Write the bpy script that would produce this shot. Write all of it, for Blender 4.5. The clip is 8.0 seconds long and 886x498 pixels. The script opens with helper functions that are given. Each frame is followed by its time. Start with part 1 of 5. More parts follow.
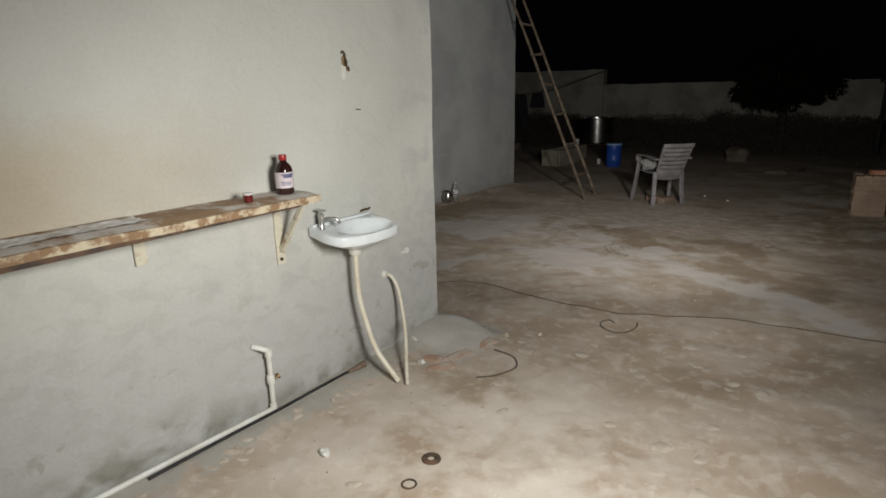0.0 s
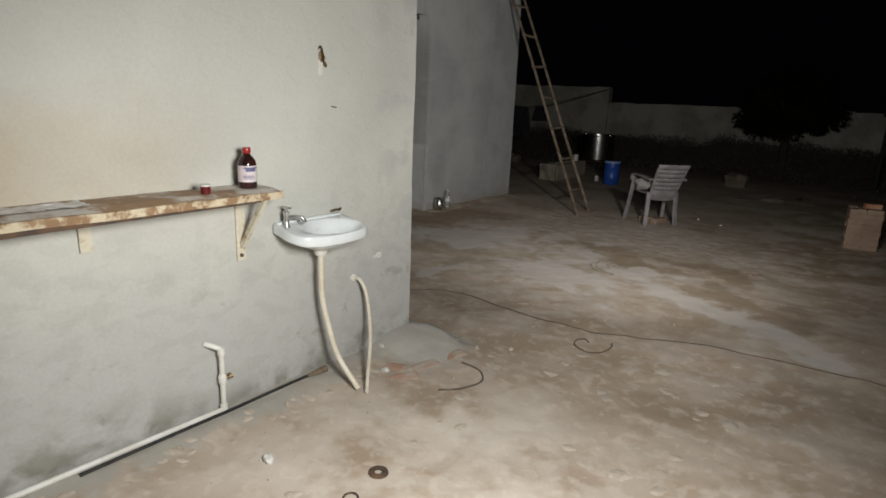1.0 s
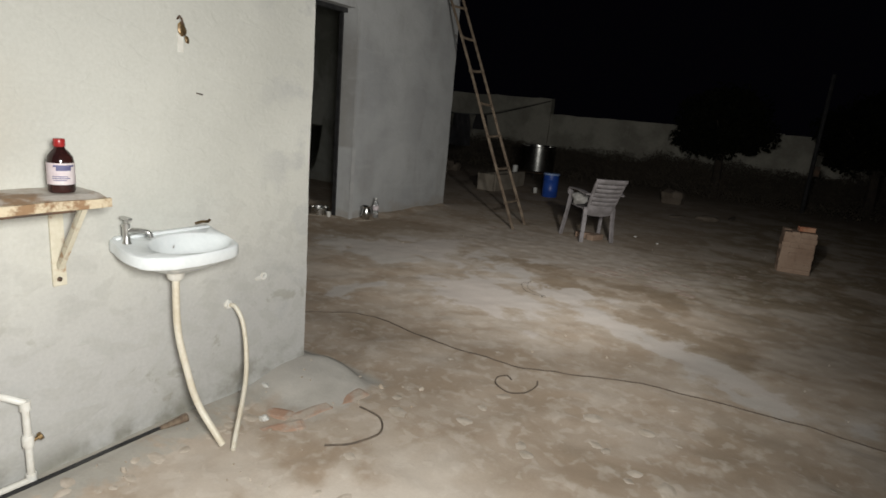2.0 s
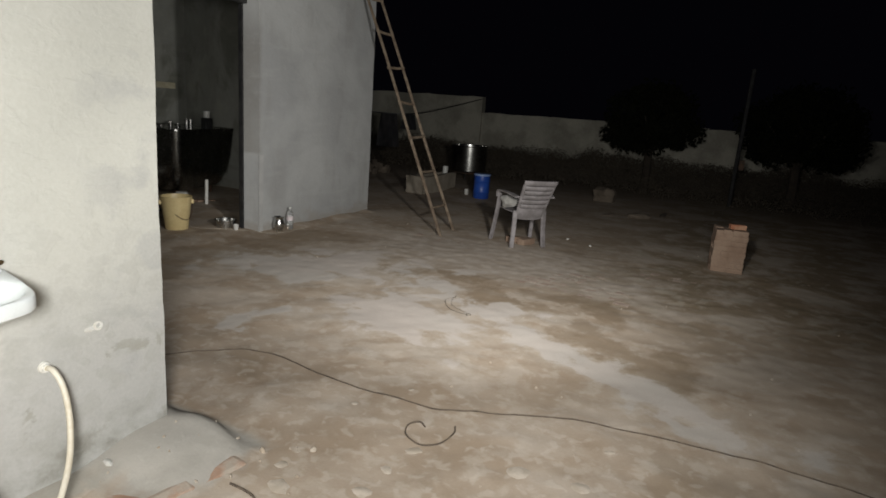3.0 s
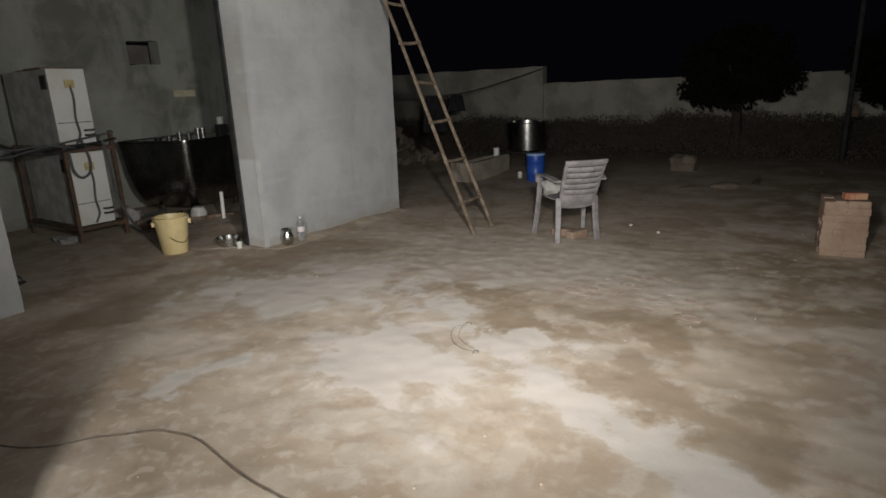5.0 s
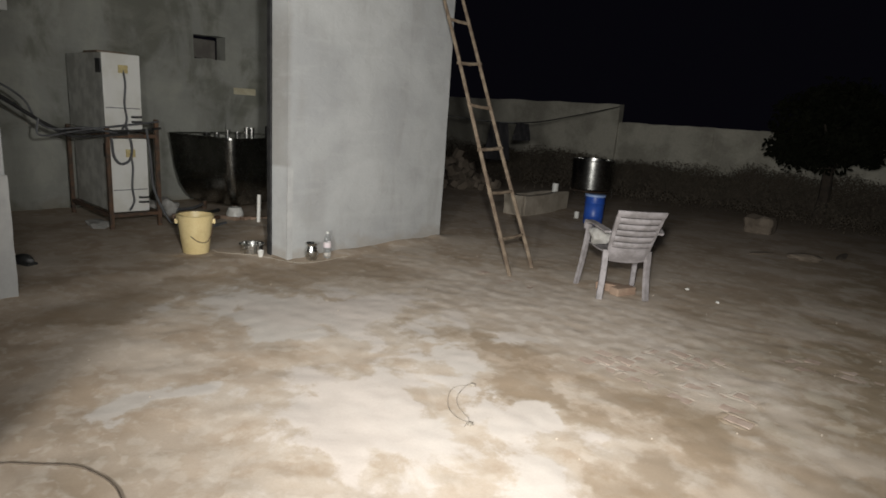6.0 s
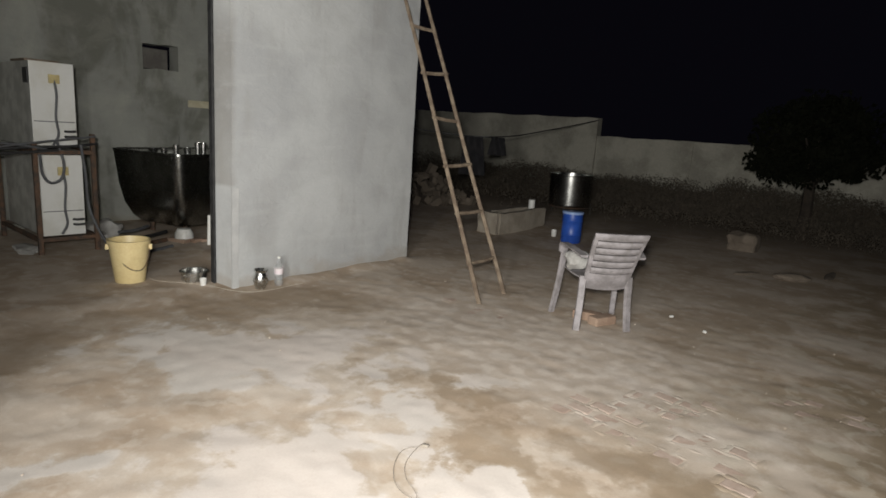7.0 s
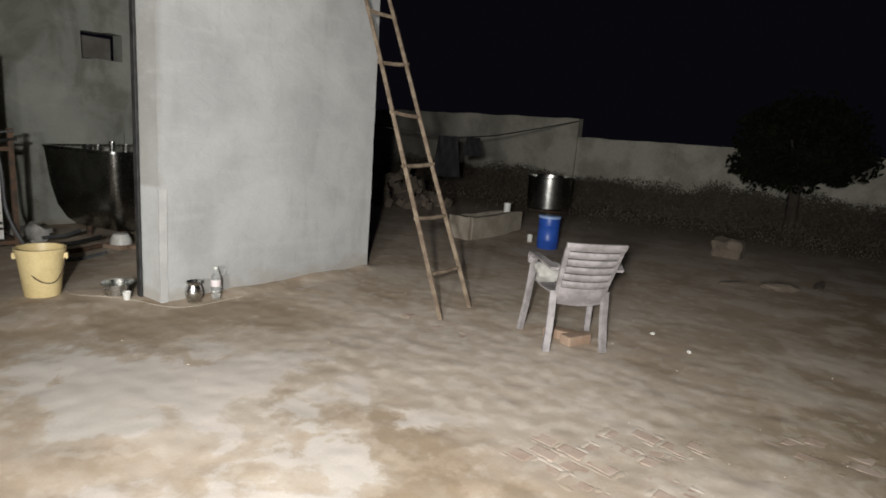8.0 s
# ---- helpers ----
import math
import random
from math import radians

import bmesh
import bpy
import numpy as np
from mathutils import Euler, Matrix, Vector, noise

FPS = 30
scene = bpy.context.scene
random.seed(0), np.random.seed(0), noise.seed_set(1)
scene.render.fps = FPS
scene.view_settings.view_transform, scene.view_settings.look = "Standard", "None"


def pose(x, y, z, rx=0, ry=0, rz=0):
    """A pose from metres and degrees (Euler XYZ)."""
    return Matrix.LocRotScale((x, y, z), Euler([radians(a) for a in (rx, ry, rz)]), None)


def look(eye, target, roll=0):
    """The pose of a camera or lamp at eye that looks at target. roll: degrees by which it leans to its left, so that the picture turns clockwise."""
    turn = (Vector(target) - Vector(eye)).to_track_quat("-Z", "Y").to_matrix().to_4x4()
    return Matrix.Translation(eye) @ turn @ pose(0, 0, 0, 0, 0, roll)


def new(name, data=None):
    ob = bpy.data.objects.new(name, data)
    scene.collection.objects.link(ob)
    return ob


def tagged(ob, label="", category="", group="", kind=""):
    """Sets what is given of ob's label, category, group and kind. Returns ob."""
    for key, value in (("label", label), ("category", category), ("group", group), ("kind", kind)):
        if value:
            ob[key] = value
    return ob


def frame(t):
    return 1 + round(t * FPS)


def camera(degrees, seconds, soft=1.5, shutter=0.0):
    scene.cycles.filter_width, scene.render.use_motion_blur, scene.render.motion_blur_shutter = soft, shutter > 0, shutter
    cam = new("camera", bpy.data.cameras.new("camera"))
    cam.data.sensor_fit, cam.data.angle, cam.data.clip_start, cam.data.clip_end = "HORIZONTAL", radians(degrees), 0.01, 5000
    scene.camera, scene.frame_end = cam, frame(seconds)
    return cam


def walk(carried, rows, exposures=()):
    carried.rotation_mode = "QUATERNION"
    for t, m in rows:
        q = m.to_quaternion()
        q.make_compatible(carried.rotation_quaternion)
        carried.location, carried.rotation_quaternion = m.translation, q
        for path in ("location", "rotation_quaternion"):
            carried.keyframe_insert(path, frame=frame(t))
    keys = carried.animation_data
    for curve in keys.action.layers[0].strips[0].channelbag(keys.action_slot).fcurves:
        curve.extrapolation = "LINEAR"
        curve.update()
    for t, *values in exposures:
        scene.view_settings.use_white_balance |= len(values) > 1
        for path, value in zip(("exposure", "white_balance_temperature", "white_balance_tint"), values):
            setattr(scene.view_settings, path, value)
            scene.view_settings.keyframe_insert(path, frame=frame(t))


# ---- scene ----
cam = camera(73.8, 8.0, soft=1.7)
PATH = [
    (0, (0.027, 0.003, 1.504), (-1.145, 1.538, 0.981), -1.3),
    (0.3, (0.072, 0.04, 1.473), (-1.186, 1.515, 0.983), 0.9),
    (0.5, (0.111, 0.065, 1.477), (-1.089, 1.581, 0.966), 3.0),
    (0.8, (0.112, 0.108, 1.454), (-1.082, 1.624, 0.928), 3.2),
    (1, (0.099, 0.164, 1.48), (-1.076, 1.704, 0.983), 2.3),
    (1.2, (0.119, 0.262, 1.477), (-0.961, 1.89, 1.049), 5.0),
    (2.3, (-0.082, 0.889, 1.439), (-1.088, 2.553, 0.973), 4.4),
    (2.5, (-0.075, 1.009, 1.483), (-1.059, 2.701, 1.073), 3.0),
    (2.7, (-0.1, 1.111, 1.481), (-1.055, 2.808, 1.026), 2.6),
    (3, (-0.138, 1.264, 1.46), (-0.993, 3.015, 1.009), 4.2),
    (3.2, (-0.224, 1.383, 1.476), (-1.089, 3.146, 1.095), 3.2),
    (3.5, (-0.257, 1.519, 1.467), (-1.094, 3.284, 1.04), 1.9),
    (3.7, (-0.29, 1.609, 1.465), (-1.255, 3.307, 1.033), 0.4),
    (4, (-0.271, 1.8, 1.429), (-1.319, 3.449, 1.003), 0.6),
    (4.2, (-0.253, 1.936, 1.466), (-1.483, 3.447, 1.015), -2.3),
    (4.5, (-0.183, 2.111, 1.458), (-1.407, 3.626, 1.004), -5.9),
    (4.7, (-0.118, 2.276, 1.442), (-1.257, 3.837, 0.926), -4.8),
    (5.8, (-0.241, 2.94, 1.445), (-1.443, 4.475, 0.998), 4.1),
    (6, (-0.225, 3.046, 1.446), (-1.499, 4.522, 0.999), 3.9),
    (6.3, (-0.261, 3.158, 1.426), (-1.667, 4.514, 0.996), 0.6),
    (6.5, (-0.302, 3.266, 1.439), (-1.63, 4.695, 0.997), 4.1),
    (6.8, (-0.393, 3.424, 1.446), (-1.674, 4.91, 1.058), 5.5),
    (7, (-0.427, 3.526, 1.451), (-1.664, 5.046, 1.053), 3.8),
    (7.3, (-0.498, 3.691, 1.431), (-1.711, 5.242, 1.081), 3.2),
    (7.5, (-0.512, 3.824, 1.423), (-1.734, 5.37, 1.078), 5.7),
    (7.8, (-0.581, 3.956, 1.415), (-1.812, 5.48, 1.012), 8.5),
    (8, (-0.599, 4.068, 1.42), (-1.797, 5.622, 1.031), 4.2),
]
EXPOSURES = [(0, -1.95), (0.5, -1.85), (1, -1.83), (2.5, -1.35), (3, -1.15), (3.5, -0.82), (4.5, -0.87), (6, -0.3), (6.5, -0.17), (7, -0.12), (7.5, -0.02), (8, 0.15)]
walk(cam, [(t, look(eye, target, roll)) for t, eye, target, roll in PATH], EXPOSURES)

# ---- night sky and the torch carried along the way ----
world = bpy.data.worlds.new("night")
scene.world = world
world.use_nodes = True
world.node_tree.nodes["Background"].inputs[0].default_value = (0.65, 0.6, 1.0, 1)
world.node_tree.nodes["Background"].inputs[1].default_value = 0.0034


def torch(eye, target, watts, cone, radius=0.05):
    data = bpy.data.lights.new("torch", "SPOT")
    data.energy, data.spot_size, data.spot_blend = watts, radians(cone), 1.0
    data.shadow_soft_size, data.color = radius, (1.0, 0.985, 0.945)
    ob = new("torch", data)
    ob.matrix_world = look(eye, target)
    return ob


torch((0.1, 0.82, 1.56), (-1.5, 2.15, 0.4), 1000, 140, 0.24)
torch((-0.2, 2.66, 1.52), (-1.75, 5.6, 1.15), 290, 138, 0.12)
torch((-0.42, 3.4, 1.62), (-2.55, 6.45, 1.55), 900, 125, 0.07)


# ---- materials ----
def nodes_of(name):
    m = bpy.data.materials.new(name)
    m.use_nodes = True
    t = m.node_tree
    return m, t, t.nodes["Principled BSDF"]


def tex(t, scale, detail=5, rough=0.6, coords="Object", stretch=None, warp=0.0):
    if coords == "World":
        out = t.nodes.new("ShaderNodeNewGeometry").outputs["Position"]
    else:
        out = t.nodes.new("ShaderNodeTexCoord").outputs[coords]
    if stretch:
        mp = t.nodes.new("ShaderNodeMapping")
        mp.inputs["Scale"].default_value = stretch
        t.links.new(out, mp.inputs["Vector"])
        out = mp.outputs[0]
    n = t.nodes.new("ShaderNodeTexNoise")
    n.inputs["Scale"].default_value, n.inputs["Detail"].default_value = scale, detail
    n.inputs["Roughness"].default_value, n.inputs["Distortion"].default_value = rough, warp
    t.links.new(out, n.inputs["Vector"])
    return n.outputs["Fac"]


def curve_of(t, fac, a, b):
    r = t.nodes.new("ShaderNodeMapRange")
    r.interpolation_type = "SMOOTHSTEP"
    r.inputs["From Min"].default_value, r.inputs["From Max"].default_value = a, b
    t.links.new(fac, r.inputs["Value"])
    return r.outputs[0]


def blend(t, fac, a, b, mode="MIX"):
    m = t.nodes.new("ShaderNodeMix")
    m.data_type, m.blend_type = "RGBA", mode
    for sock, val in ((m.inputs[0], fac), (m.inputs[6], a), (m.inputs[7], b)):
        if isinstance(val, (int, float)):
            sock.default_value = val
        elif isinstance(val, tuple):
            sock.default_value = (*val, 1)
        else:
            t.links.new(val, sock)
    return m.outputs[2]


def maths(t, op, a, b):
    m = t.nodes.new("ShaderNodeMath")
    m.operation = op
    for sock, val in zip(m.inputs, (a, b)):
        if isinstance(val, (int, float)):
            sock.default_value = val
        else:
            t.links.new(val, sock)
    return m.outputs[0]


def relief(t, bsdf, height, strength, distance):
    b = t.nodes.new("ShaderNodeBump")
    b.inputs["Strength"].default_value, b.inputs["Distance"].default_value = strength, distance
    t.links.new(height, b.inputs["Height"])
    t.links.new(b.outputs[0], bsdf.inputs["Normal"])


def plain(name, c1, c2, scale=8, rough=0.6, metal=0.0, bump=0.15, grit=60, spec=0.5, coords="Object", edges=(0.38, 0.62), grain=0.22):
    """Two tones of a colour in patches, with fine grain and relief."""
    m, t, b = nodes_of(name)
    fac = curve_of(t, tex(t, scale, 6, coords=coords), *edges)
    col = blend(t, fac, c1, c2)
    fine = tex(t, grit, 3, coords=coords)
    col = blend(t, grain, col, fine, "OVERLAY")
    t.links.new(col, b.inputs["Base Color"])
    ro = t.nodes.new("ShaderNodeMapRange")
    ro.inputs["To Min"].default_value, ro.inputs["To Max"].default_value = max(rough - 0.1, 0.03), min(rough + 0.12, 1)
    t.links.new(fine, ro.inputs["Value"])
    t.links.new(ro.outputs[0], b.inputs["Roughness"])
    b.inputs["Metallic"].default_value = metal
    b.inputs["Specular IOR Level"].default_value = spec
    if bump:
        relief(t, b, fine, bump, 0.004)
    return m


def axis_of(t, which):
    s = t.nodes.new("ShaderNodeSeparateXYZ")
    g = t.nodes.new("ShaderNodeNewGeometry")
    t.links.new(g.outputs["Position"], s.inputs[0])
    return s.outputs[which]


def plaster(name, stained, tone=(1.0, 1.0, 1.0)):
    """Cement render, trowelled in broad sweeps; the washed wall is limewashed above and bare and damp below."""
    m, t, b = nodes_of(name)
    big = tex(t, 1.1, 5, 0.5, "World", warp=0.2)
    mid = tex(t, 3.6, 5, 0.55, "World", (1, 1, 1.3), 0.25)
    fine = tex(t, 70, 4, 0.7, "World")
    trowel = tex(t, 9, 4, 0.5, "World", (1, 1, 1.5), 0.35)
    if stained:
        c = blend(t, curve_of(t, big, 0.35, 0.65), (0.52, 0.52, 0.475), (0.59, 0.59, 0.54))
        z = maths(t, "ADD", axis_of(t, 2), maths(t, "MULTIPLY", mid, 0.5))
        c = blend(t, curve_of(t, z, 1.35, 0.55), c, (0.455, 0.455, 0.44))
        # rust-brown wash above the shelf
        y = maths(t, "ADD", axis_of(t, 1), maths(t, "MULTIPLY", big, 0.9))
        zz = maths(t, "ADD", axis_of(t, 2), maths(t, "MULTIPLY", mid, 0.35))
        up = maths(t, "MULTIPLY", curve_of(t, zz, 1.72, 1.42), curve_of(t, zz, 1.16, 1.24))
        c = blend(t, maths(t, "MULTIPLY", maths(t, "MULTIPLY", up, curve_of(t, y, 2.2, 1.0)), 0.5), c, (0.42, 0.29, 0.13))
        # green damp along the foot
        foot = curve_of(t, maths(t, "ADD", axis_of(t, 2), maths(t, "MULTIPLY", big, 0.35)), 0.42, 0.22)
        c = blend(t, maths(t, "MULTIPLY", foot, curve_of(t, mid, 0.42, 0.62)), c, (0.24, 0.235, 0.2))
        # dull rubbed patches and splashes low on the wall
        rub = maths(t, "MULTIPLY", curve_of(t, trowel, 0.46, 0.64), curve_of(t, z, 1.5, 0.8))
        c = blend(t, maths(t, "MULTIPLY", rub, 0.3), c, (0.36, 0.36, 0.33))
        splash = maths(t, "MULTIPLY", curve_of(t, tex(t, 5, 6, 0.65, "World", (1, 1, 1.2), 0.4), 0.6, 0.66), curve_of(t, axis_of(t, 2), 0.75, 0.4))
        c = blend(t, maths(t, "MULTIPLY", splash, 0.45), c, (0.26, 0.25, 0.2))
        # bare patch near the end of the wall
        end = maths(t, "MULTIPLY", curve_of(t, axis_of(t, 1), 2.45, 2.75), curve_of(t, mid, 0.5, 0.62))
        c = blend(t, maths(t, "MULTIPLY", end, 0.38), c, (0.36, 0.365, 0.37))
    else:
        c = blend(t, curve_of(t, big, 0.35, 0.65), (0.33, 0.335, 0.335), (0.41, 0.415, 0.41))
        c = blend(t, maths(t, "MULTIPLY", curve_of(t, mid, 0.45, 0.75), 0.3), c, (0.29, 0.29, 0.28))
        # brown run-off streak down the jamb
        yy = maths(t, "ADD", axis_of(t, 1), maths(t, "MULTIPLY", mid, 0.12))
        run = maths(t, "MULTIPLY", curve_of(t, yy, 6.0, 6.06), curve_of(t, yy, 6.26, 6.18))
        run = maths(t, "MULTIPLY", run, maths(t, "MULTIPLY", curve_of(t, axis_of(t, 2), 0.86, 0.9), curve_of(t, axis_of(t, 2), 2.5, 1.9)))
        c = blend(t, maths(t, "MULTIPLY", run, 0.5), c, (0.2, 0.185, 0.16))
        # grey stain beside the mended foot of the jamb
        st = maths(t, "MULTIPLY", curve_of(t, yy, 6.45, 6.5), curve_of(t, yy, 6.68, 6.6))
        st = maths(t, "MULTIPLY", st, curve_of(t, maths(t, "ADD", axis_of(t, 2), mid), 1.6, 1.3))
        c = blend(t, maths(t, "MULTIPLY", st, 0.2), c, (0.26, 0.25, 0.235))
        pour = tex(t, 4.5, 5, 0.6, "World", (1, 1, 0.22), 0.2)
        c = blend(t, maths(t, "MULTIPLY", curve_of(t, pour, 0.52, 0.7), 0.35), c, (0.27, 0.265, 0.25))
        sweep = tex(t, 6, 4, 0.6, "World", (1, 0.3, 1.6), 0.2)
        c = blend(t, maths(t, "MULTIPLY", curve_of(t, sweep, 0.5, 0.72), 0.2), c, (0.47, 0.47, 0.465))
        foot = curve_of(t, maths(t, "ADD", axis_of(t, 2), maths(t, "MULTIPLY", mid, 0.5)), 0.42, 0.25)
        c = blend(t, maths(t, "MULTIPLY", foot, 0.5), c, (0.27, 0.24, 0.2))
    if tone != (1.0, 1.0, 1.0):
        soot = tex(t, 1.7, 6, 0.6, "World", (1, 1, 0.6), 0.4)
        c = blend(t, maths(t, "MULTIPLY", curve_of(t, soot, 0.46, 0.62), 0.7), c, (0.17, 0.17, 0.15))
        c = blend(t, maths(t, "MULTIPLY", curve_of(t, soot, 0.44, 0.32), 0.5), c, (0.5, 0.5, 0.48))
        smear = tex(t, 2.6, 6, 0.6, "World", (1, 0.7, 1.6), 0.6)
        c = blend(t, maths(t, "MULTIPLY", curve_of(t, smear, 0.5, 0.66), 0.25), c, (0.46, 0.46, 0.44))
        c = blend(t, 1.0, c, tone, "MULTIPLY")
    c = blend(t, 0.13 if stained else 0.08, c, fine, "OVERLAY")
    t.links.new(c, b.inputs["Base Color"])
    b.inputs["Roughness"].default_value, b.inputs["Specular IOR Level"].default_value = 0.85, 0.25
    h = maths(t, "ADD", maths(t, "MULTIPLY", mid, 4.0), maths(t, "ADD", maths(t, "MULTIPLY", fine, 0.12), maths(t, "MULTIPLY", curve_of(t, trowel, 0.46, 0.58), 0.7)))
    relief(t, b, h, 0.3, 0.005)
    return m


# patches of the yard: middle x, y, half length, half width, turn in degrees
SKINS = ((-3.55, 5.5, 0.98, 0.58, 40), (-2.2, 4.82, 0.66, 0.45, -40), (-1.7, 5.38, 0.4, 0.16, 13), (-0.85, 4.8, 1.4, 0.24, -27), (-2.93, 4.15, 0.26, 0.13, 45), (-2.3, 5.52, 0.28, 0.24, 0), (-2.28, 6.32, 0.2, 0.12, 20), (-1.55, 7.0, 0.3, 0.16, -10))
DAMPS = ((-1.75, 5.66, 0.55, 0.13, -8), (-2.72, 5.84, 0.3, 0.14, -10), (-4.4, 5.2, 1.15, 0.36, 90), (-4.1, 6.55, 0.75, 0.24, 28), (-0.6, 5.15, 0.55, 0.18, -33), (-2.2, 6.06, 0.34, 0.12, 0), (-1.3, 7.5, 0.8, 0.3, -10), (-1.1, 5.88, 0.45, 0.18, -20))


def patches(t, vec, table):
    """Nearness to the closest of some oval patches: under 1 inside."""
    best = None
    for x, y, a, b, turn in table:
        mp = t.nodes.new("ShaderNodeMapping")
        mp.vector_type = "TEXTURE"
        mp.inputs["Location"].default_value = (x, y, 0)
        mp.inputs["Rotation"].default_value = (0, 0, radians(turn))
        mp.inputs["Scale"].default_value = (a, b, 40.0)
        t.links.new(vec, mp.inputs["Vector"])
        ln = t.nodes.new("ShaderNodeVectorMath")
        ln.operation = "LENGTH"
        t.links.new(mp.outputs[0], ln.inputs[0])
        best = ln.outputs["Value"] if best is None else maths(t, "MINIMUM", best, ln.outputs["Value"])
    return best


def wandering(t, scale, amount):
    """The place, pushed about by noise, for ragged outlines."""
    g = t.nodes.new("ShaderNodeNewGeometry")
    n = t.nodes.new("ShaderNodeTexNoise")
    n.inputs["Scale"].default_value, n.inputs["Detail"].default_value, n.inputs["Roughness"].default_value = scale, 6, 0.62
    t.links.new(g.outputs["Position"], n.inputs["Vector"])
    m = t.nodes.new("ShaderNodeVectorMath")
    m.operation = "MULTIPLY_ADD"
    t.links.new(n.outputs["Color"], m.inputs[0])
    m.inputs[1].default_value = (amount, amount, 0)
    sub = t.nodes.new("ShaderNodeVectorMath")
    sub.operation = "SUBTRACT"
    t.links.new(g.outputs["Position"], sub.inputs[0])
    sub.inputs[1].default_value = (amount / 2, amount / 2, 0)
    t.links.new(sub.outputs[0], m.inputs[2])
    return m.outputs[0]


def earth():
    """Trodden mud yard: dry beige dust, damp brown, and worn thin cement skins."""
    m, t, b = nodes_of("earth")
    big = tex(t, 0.55, 6, 0.6, "World", warp=0.3)
    mid = tex(t, 2.4, 5, 0.55, "World", warp=0.25)
    small = tex(t, 8, 4, 0.5, "World", warp=0.15)
    fine = tex(t, 90, 4, 0.7, "World")
    patch = tex(t, 1.5, 7, 0.6, "World", warp=0.3)
    x, y = axis_of(t, 0), axis_of(t, 1)
    c = blend(t, curve_of(t, mid, 0.34, 0.66), (0.37, 0.29, 0.216), (0.45, 0.372, 0.297))
    c = blend(t, maths(t, "MULTIPLY", curve_of(t, patch, 0.5, 0.58), 0.45), c, (0.53, 0.468, 0.402))
    c = blend(t, maths(t, "MULTIPLY", curve_of(t, patch, 0.45, 0.36), 0.35), c, (0.285, 0.228, 0.165))
    # crumbs and trodden lumps of dry plaster, pale against the mud
    c = blend(t, maths(t, "MULTIPLY", curve_of(t, small, 0.52, 0.66), 0.38), c, (0.6, 0.54, 0.47))
    lump_mask = maths(t, "MULTIPLY", curve_of(t, tex(t, 15, 2, 0.45, "World", warp=0.4), 0.54, 0.68), curve_of(t, y, 5.0, 3.4))
    c = blend(t, maths(t, "MULTIPLY", lump_mask, 0.33), c, (0.64, 0.58, 0.51))
    # damp places, then the worn cement skins left over them
    where = wandering(t, 2.2, 1.15)
    damp = maths(t, "ADD", patches(t, where, DAMPS), maths(t, "MULTIPLY", maths(t, "SUBTRACT", mid, 0.5), 1.2))
    c = blend(t, maths(t, "MULTIPLY", curve_of(t, damp, 1.3, 0.75), 0.62), c, (0.255, 0.19, 0.125))
    skin = maths(t, "ADD", patches(t, where, SKINS), maths(t, "MULTIPLY", maths(t, "SUBTRACT", tex(t, 3.4, 7, 0.62, "World", warp=0.4), 0.47), 3.2))
    c = blend(t, maths(t, "MULTIPLY", curve_of(t, skin, 1.6, 0.95), 0.35), c, (0.52, 0.465, 0.4))
    skin = curve_of(t, skin, 1.1, 0.72)
    c = blend(t, maths(t, "MULTIPLY", skin, 0.7), c, blend(t, curve_of(t, big, 0.4, 0.6), (0.55, 0.52, 0.485), (0.6, 0.545, 0.505)))
    # grey cement mound round the end of the washing wall
    ap = maths(t, "MULTIPLY", curve_of(t, maths(t, "ADD", x, maths(t, "MULTIPLY", small, 0.3)), -1.56, -1.7), maths(t, "MULTIPLY", curve_of(t, maths(t, "ADD", y, maths(t, "MULTIPLY", small, 0.2)), 2.52, 2.66), curve_of(t, y, 3.08, 3.0)))
    c = blend(t, maths(t, "MULTIPLY", ap, 0.8), c, blend(t, curve_of(t, mid, 0.38, 0.62), (0.365, 0.36, 0.335), (0.465, 0.455, 0.425)))
    # pale lime dust where washing water dries by the wall
    dx, dy = maths(t, "ADD", x, 1.25), maths(t, "ADD", y, -1.85)
    rad = maths(t, "ADD", maths(t, "MULTIPLY", dx, dx), maths(t, "MULTIPLY", dy, dy))
    lime = maths(t, "MULTIPLY", curve_of(t, rad, 1.1, 0.1), curve_of(t, mid, 0.35, 0.55))
    c = blend(t, maths(t, "MULTIPLY", lime, 0.6), c, (0.62, 0.565, 0.495))
    # pale silt between the paving bricks
    px, py = maths(t, "MULTIPLY", maths(t, "ADD", x, 2.1), 0.62), maths(t, "ADD", y, -7.0)
    pr = maths(t, "ADD", maths(t, "MULTIPLY", px, px), maths(t, "MULTIPLY", maths(t, "MULTIPLY", py, py), 2.0))
    c = blend(t, maths(t, "MULTIPLY", curve_of(t, maths(t, "ADD", pr, mid), 2.3, 0.9), 0.74), c, blend(t, curve_of(t, small, 0.4, 0.62), (0.47, 0.4, 0.335), (0.58, 0.515, 0.45)))
    # broken grey cement skirt along the foot of the washing wall
    sk = maths(t, "MULTIPLY", curve_of(t, maths(t, "ADD", x, maths(t, "MULTIPLY", tex(t, 6, 6, 0.65, "World", warp=0.3), 0.75)), -1.62, -1.78), curve_of(t, y, 2.6, 2.4))
    c = blend(t, maths(t, "MULTIPLY", sk, 0.75), c, (0.39, 0.385, 0.35))
    # trampled dung and straw, dull green-brown with pale flakes, on the open side of the yard
    open_side = maths(t, "MULTIPLY", curve_of(t, maths(t, "ADD", x, maths(t, "MULTIPLY", mid, 1.5)), -1.3, 0.3), curve_of(t, y, 5.4, 6.8))
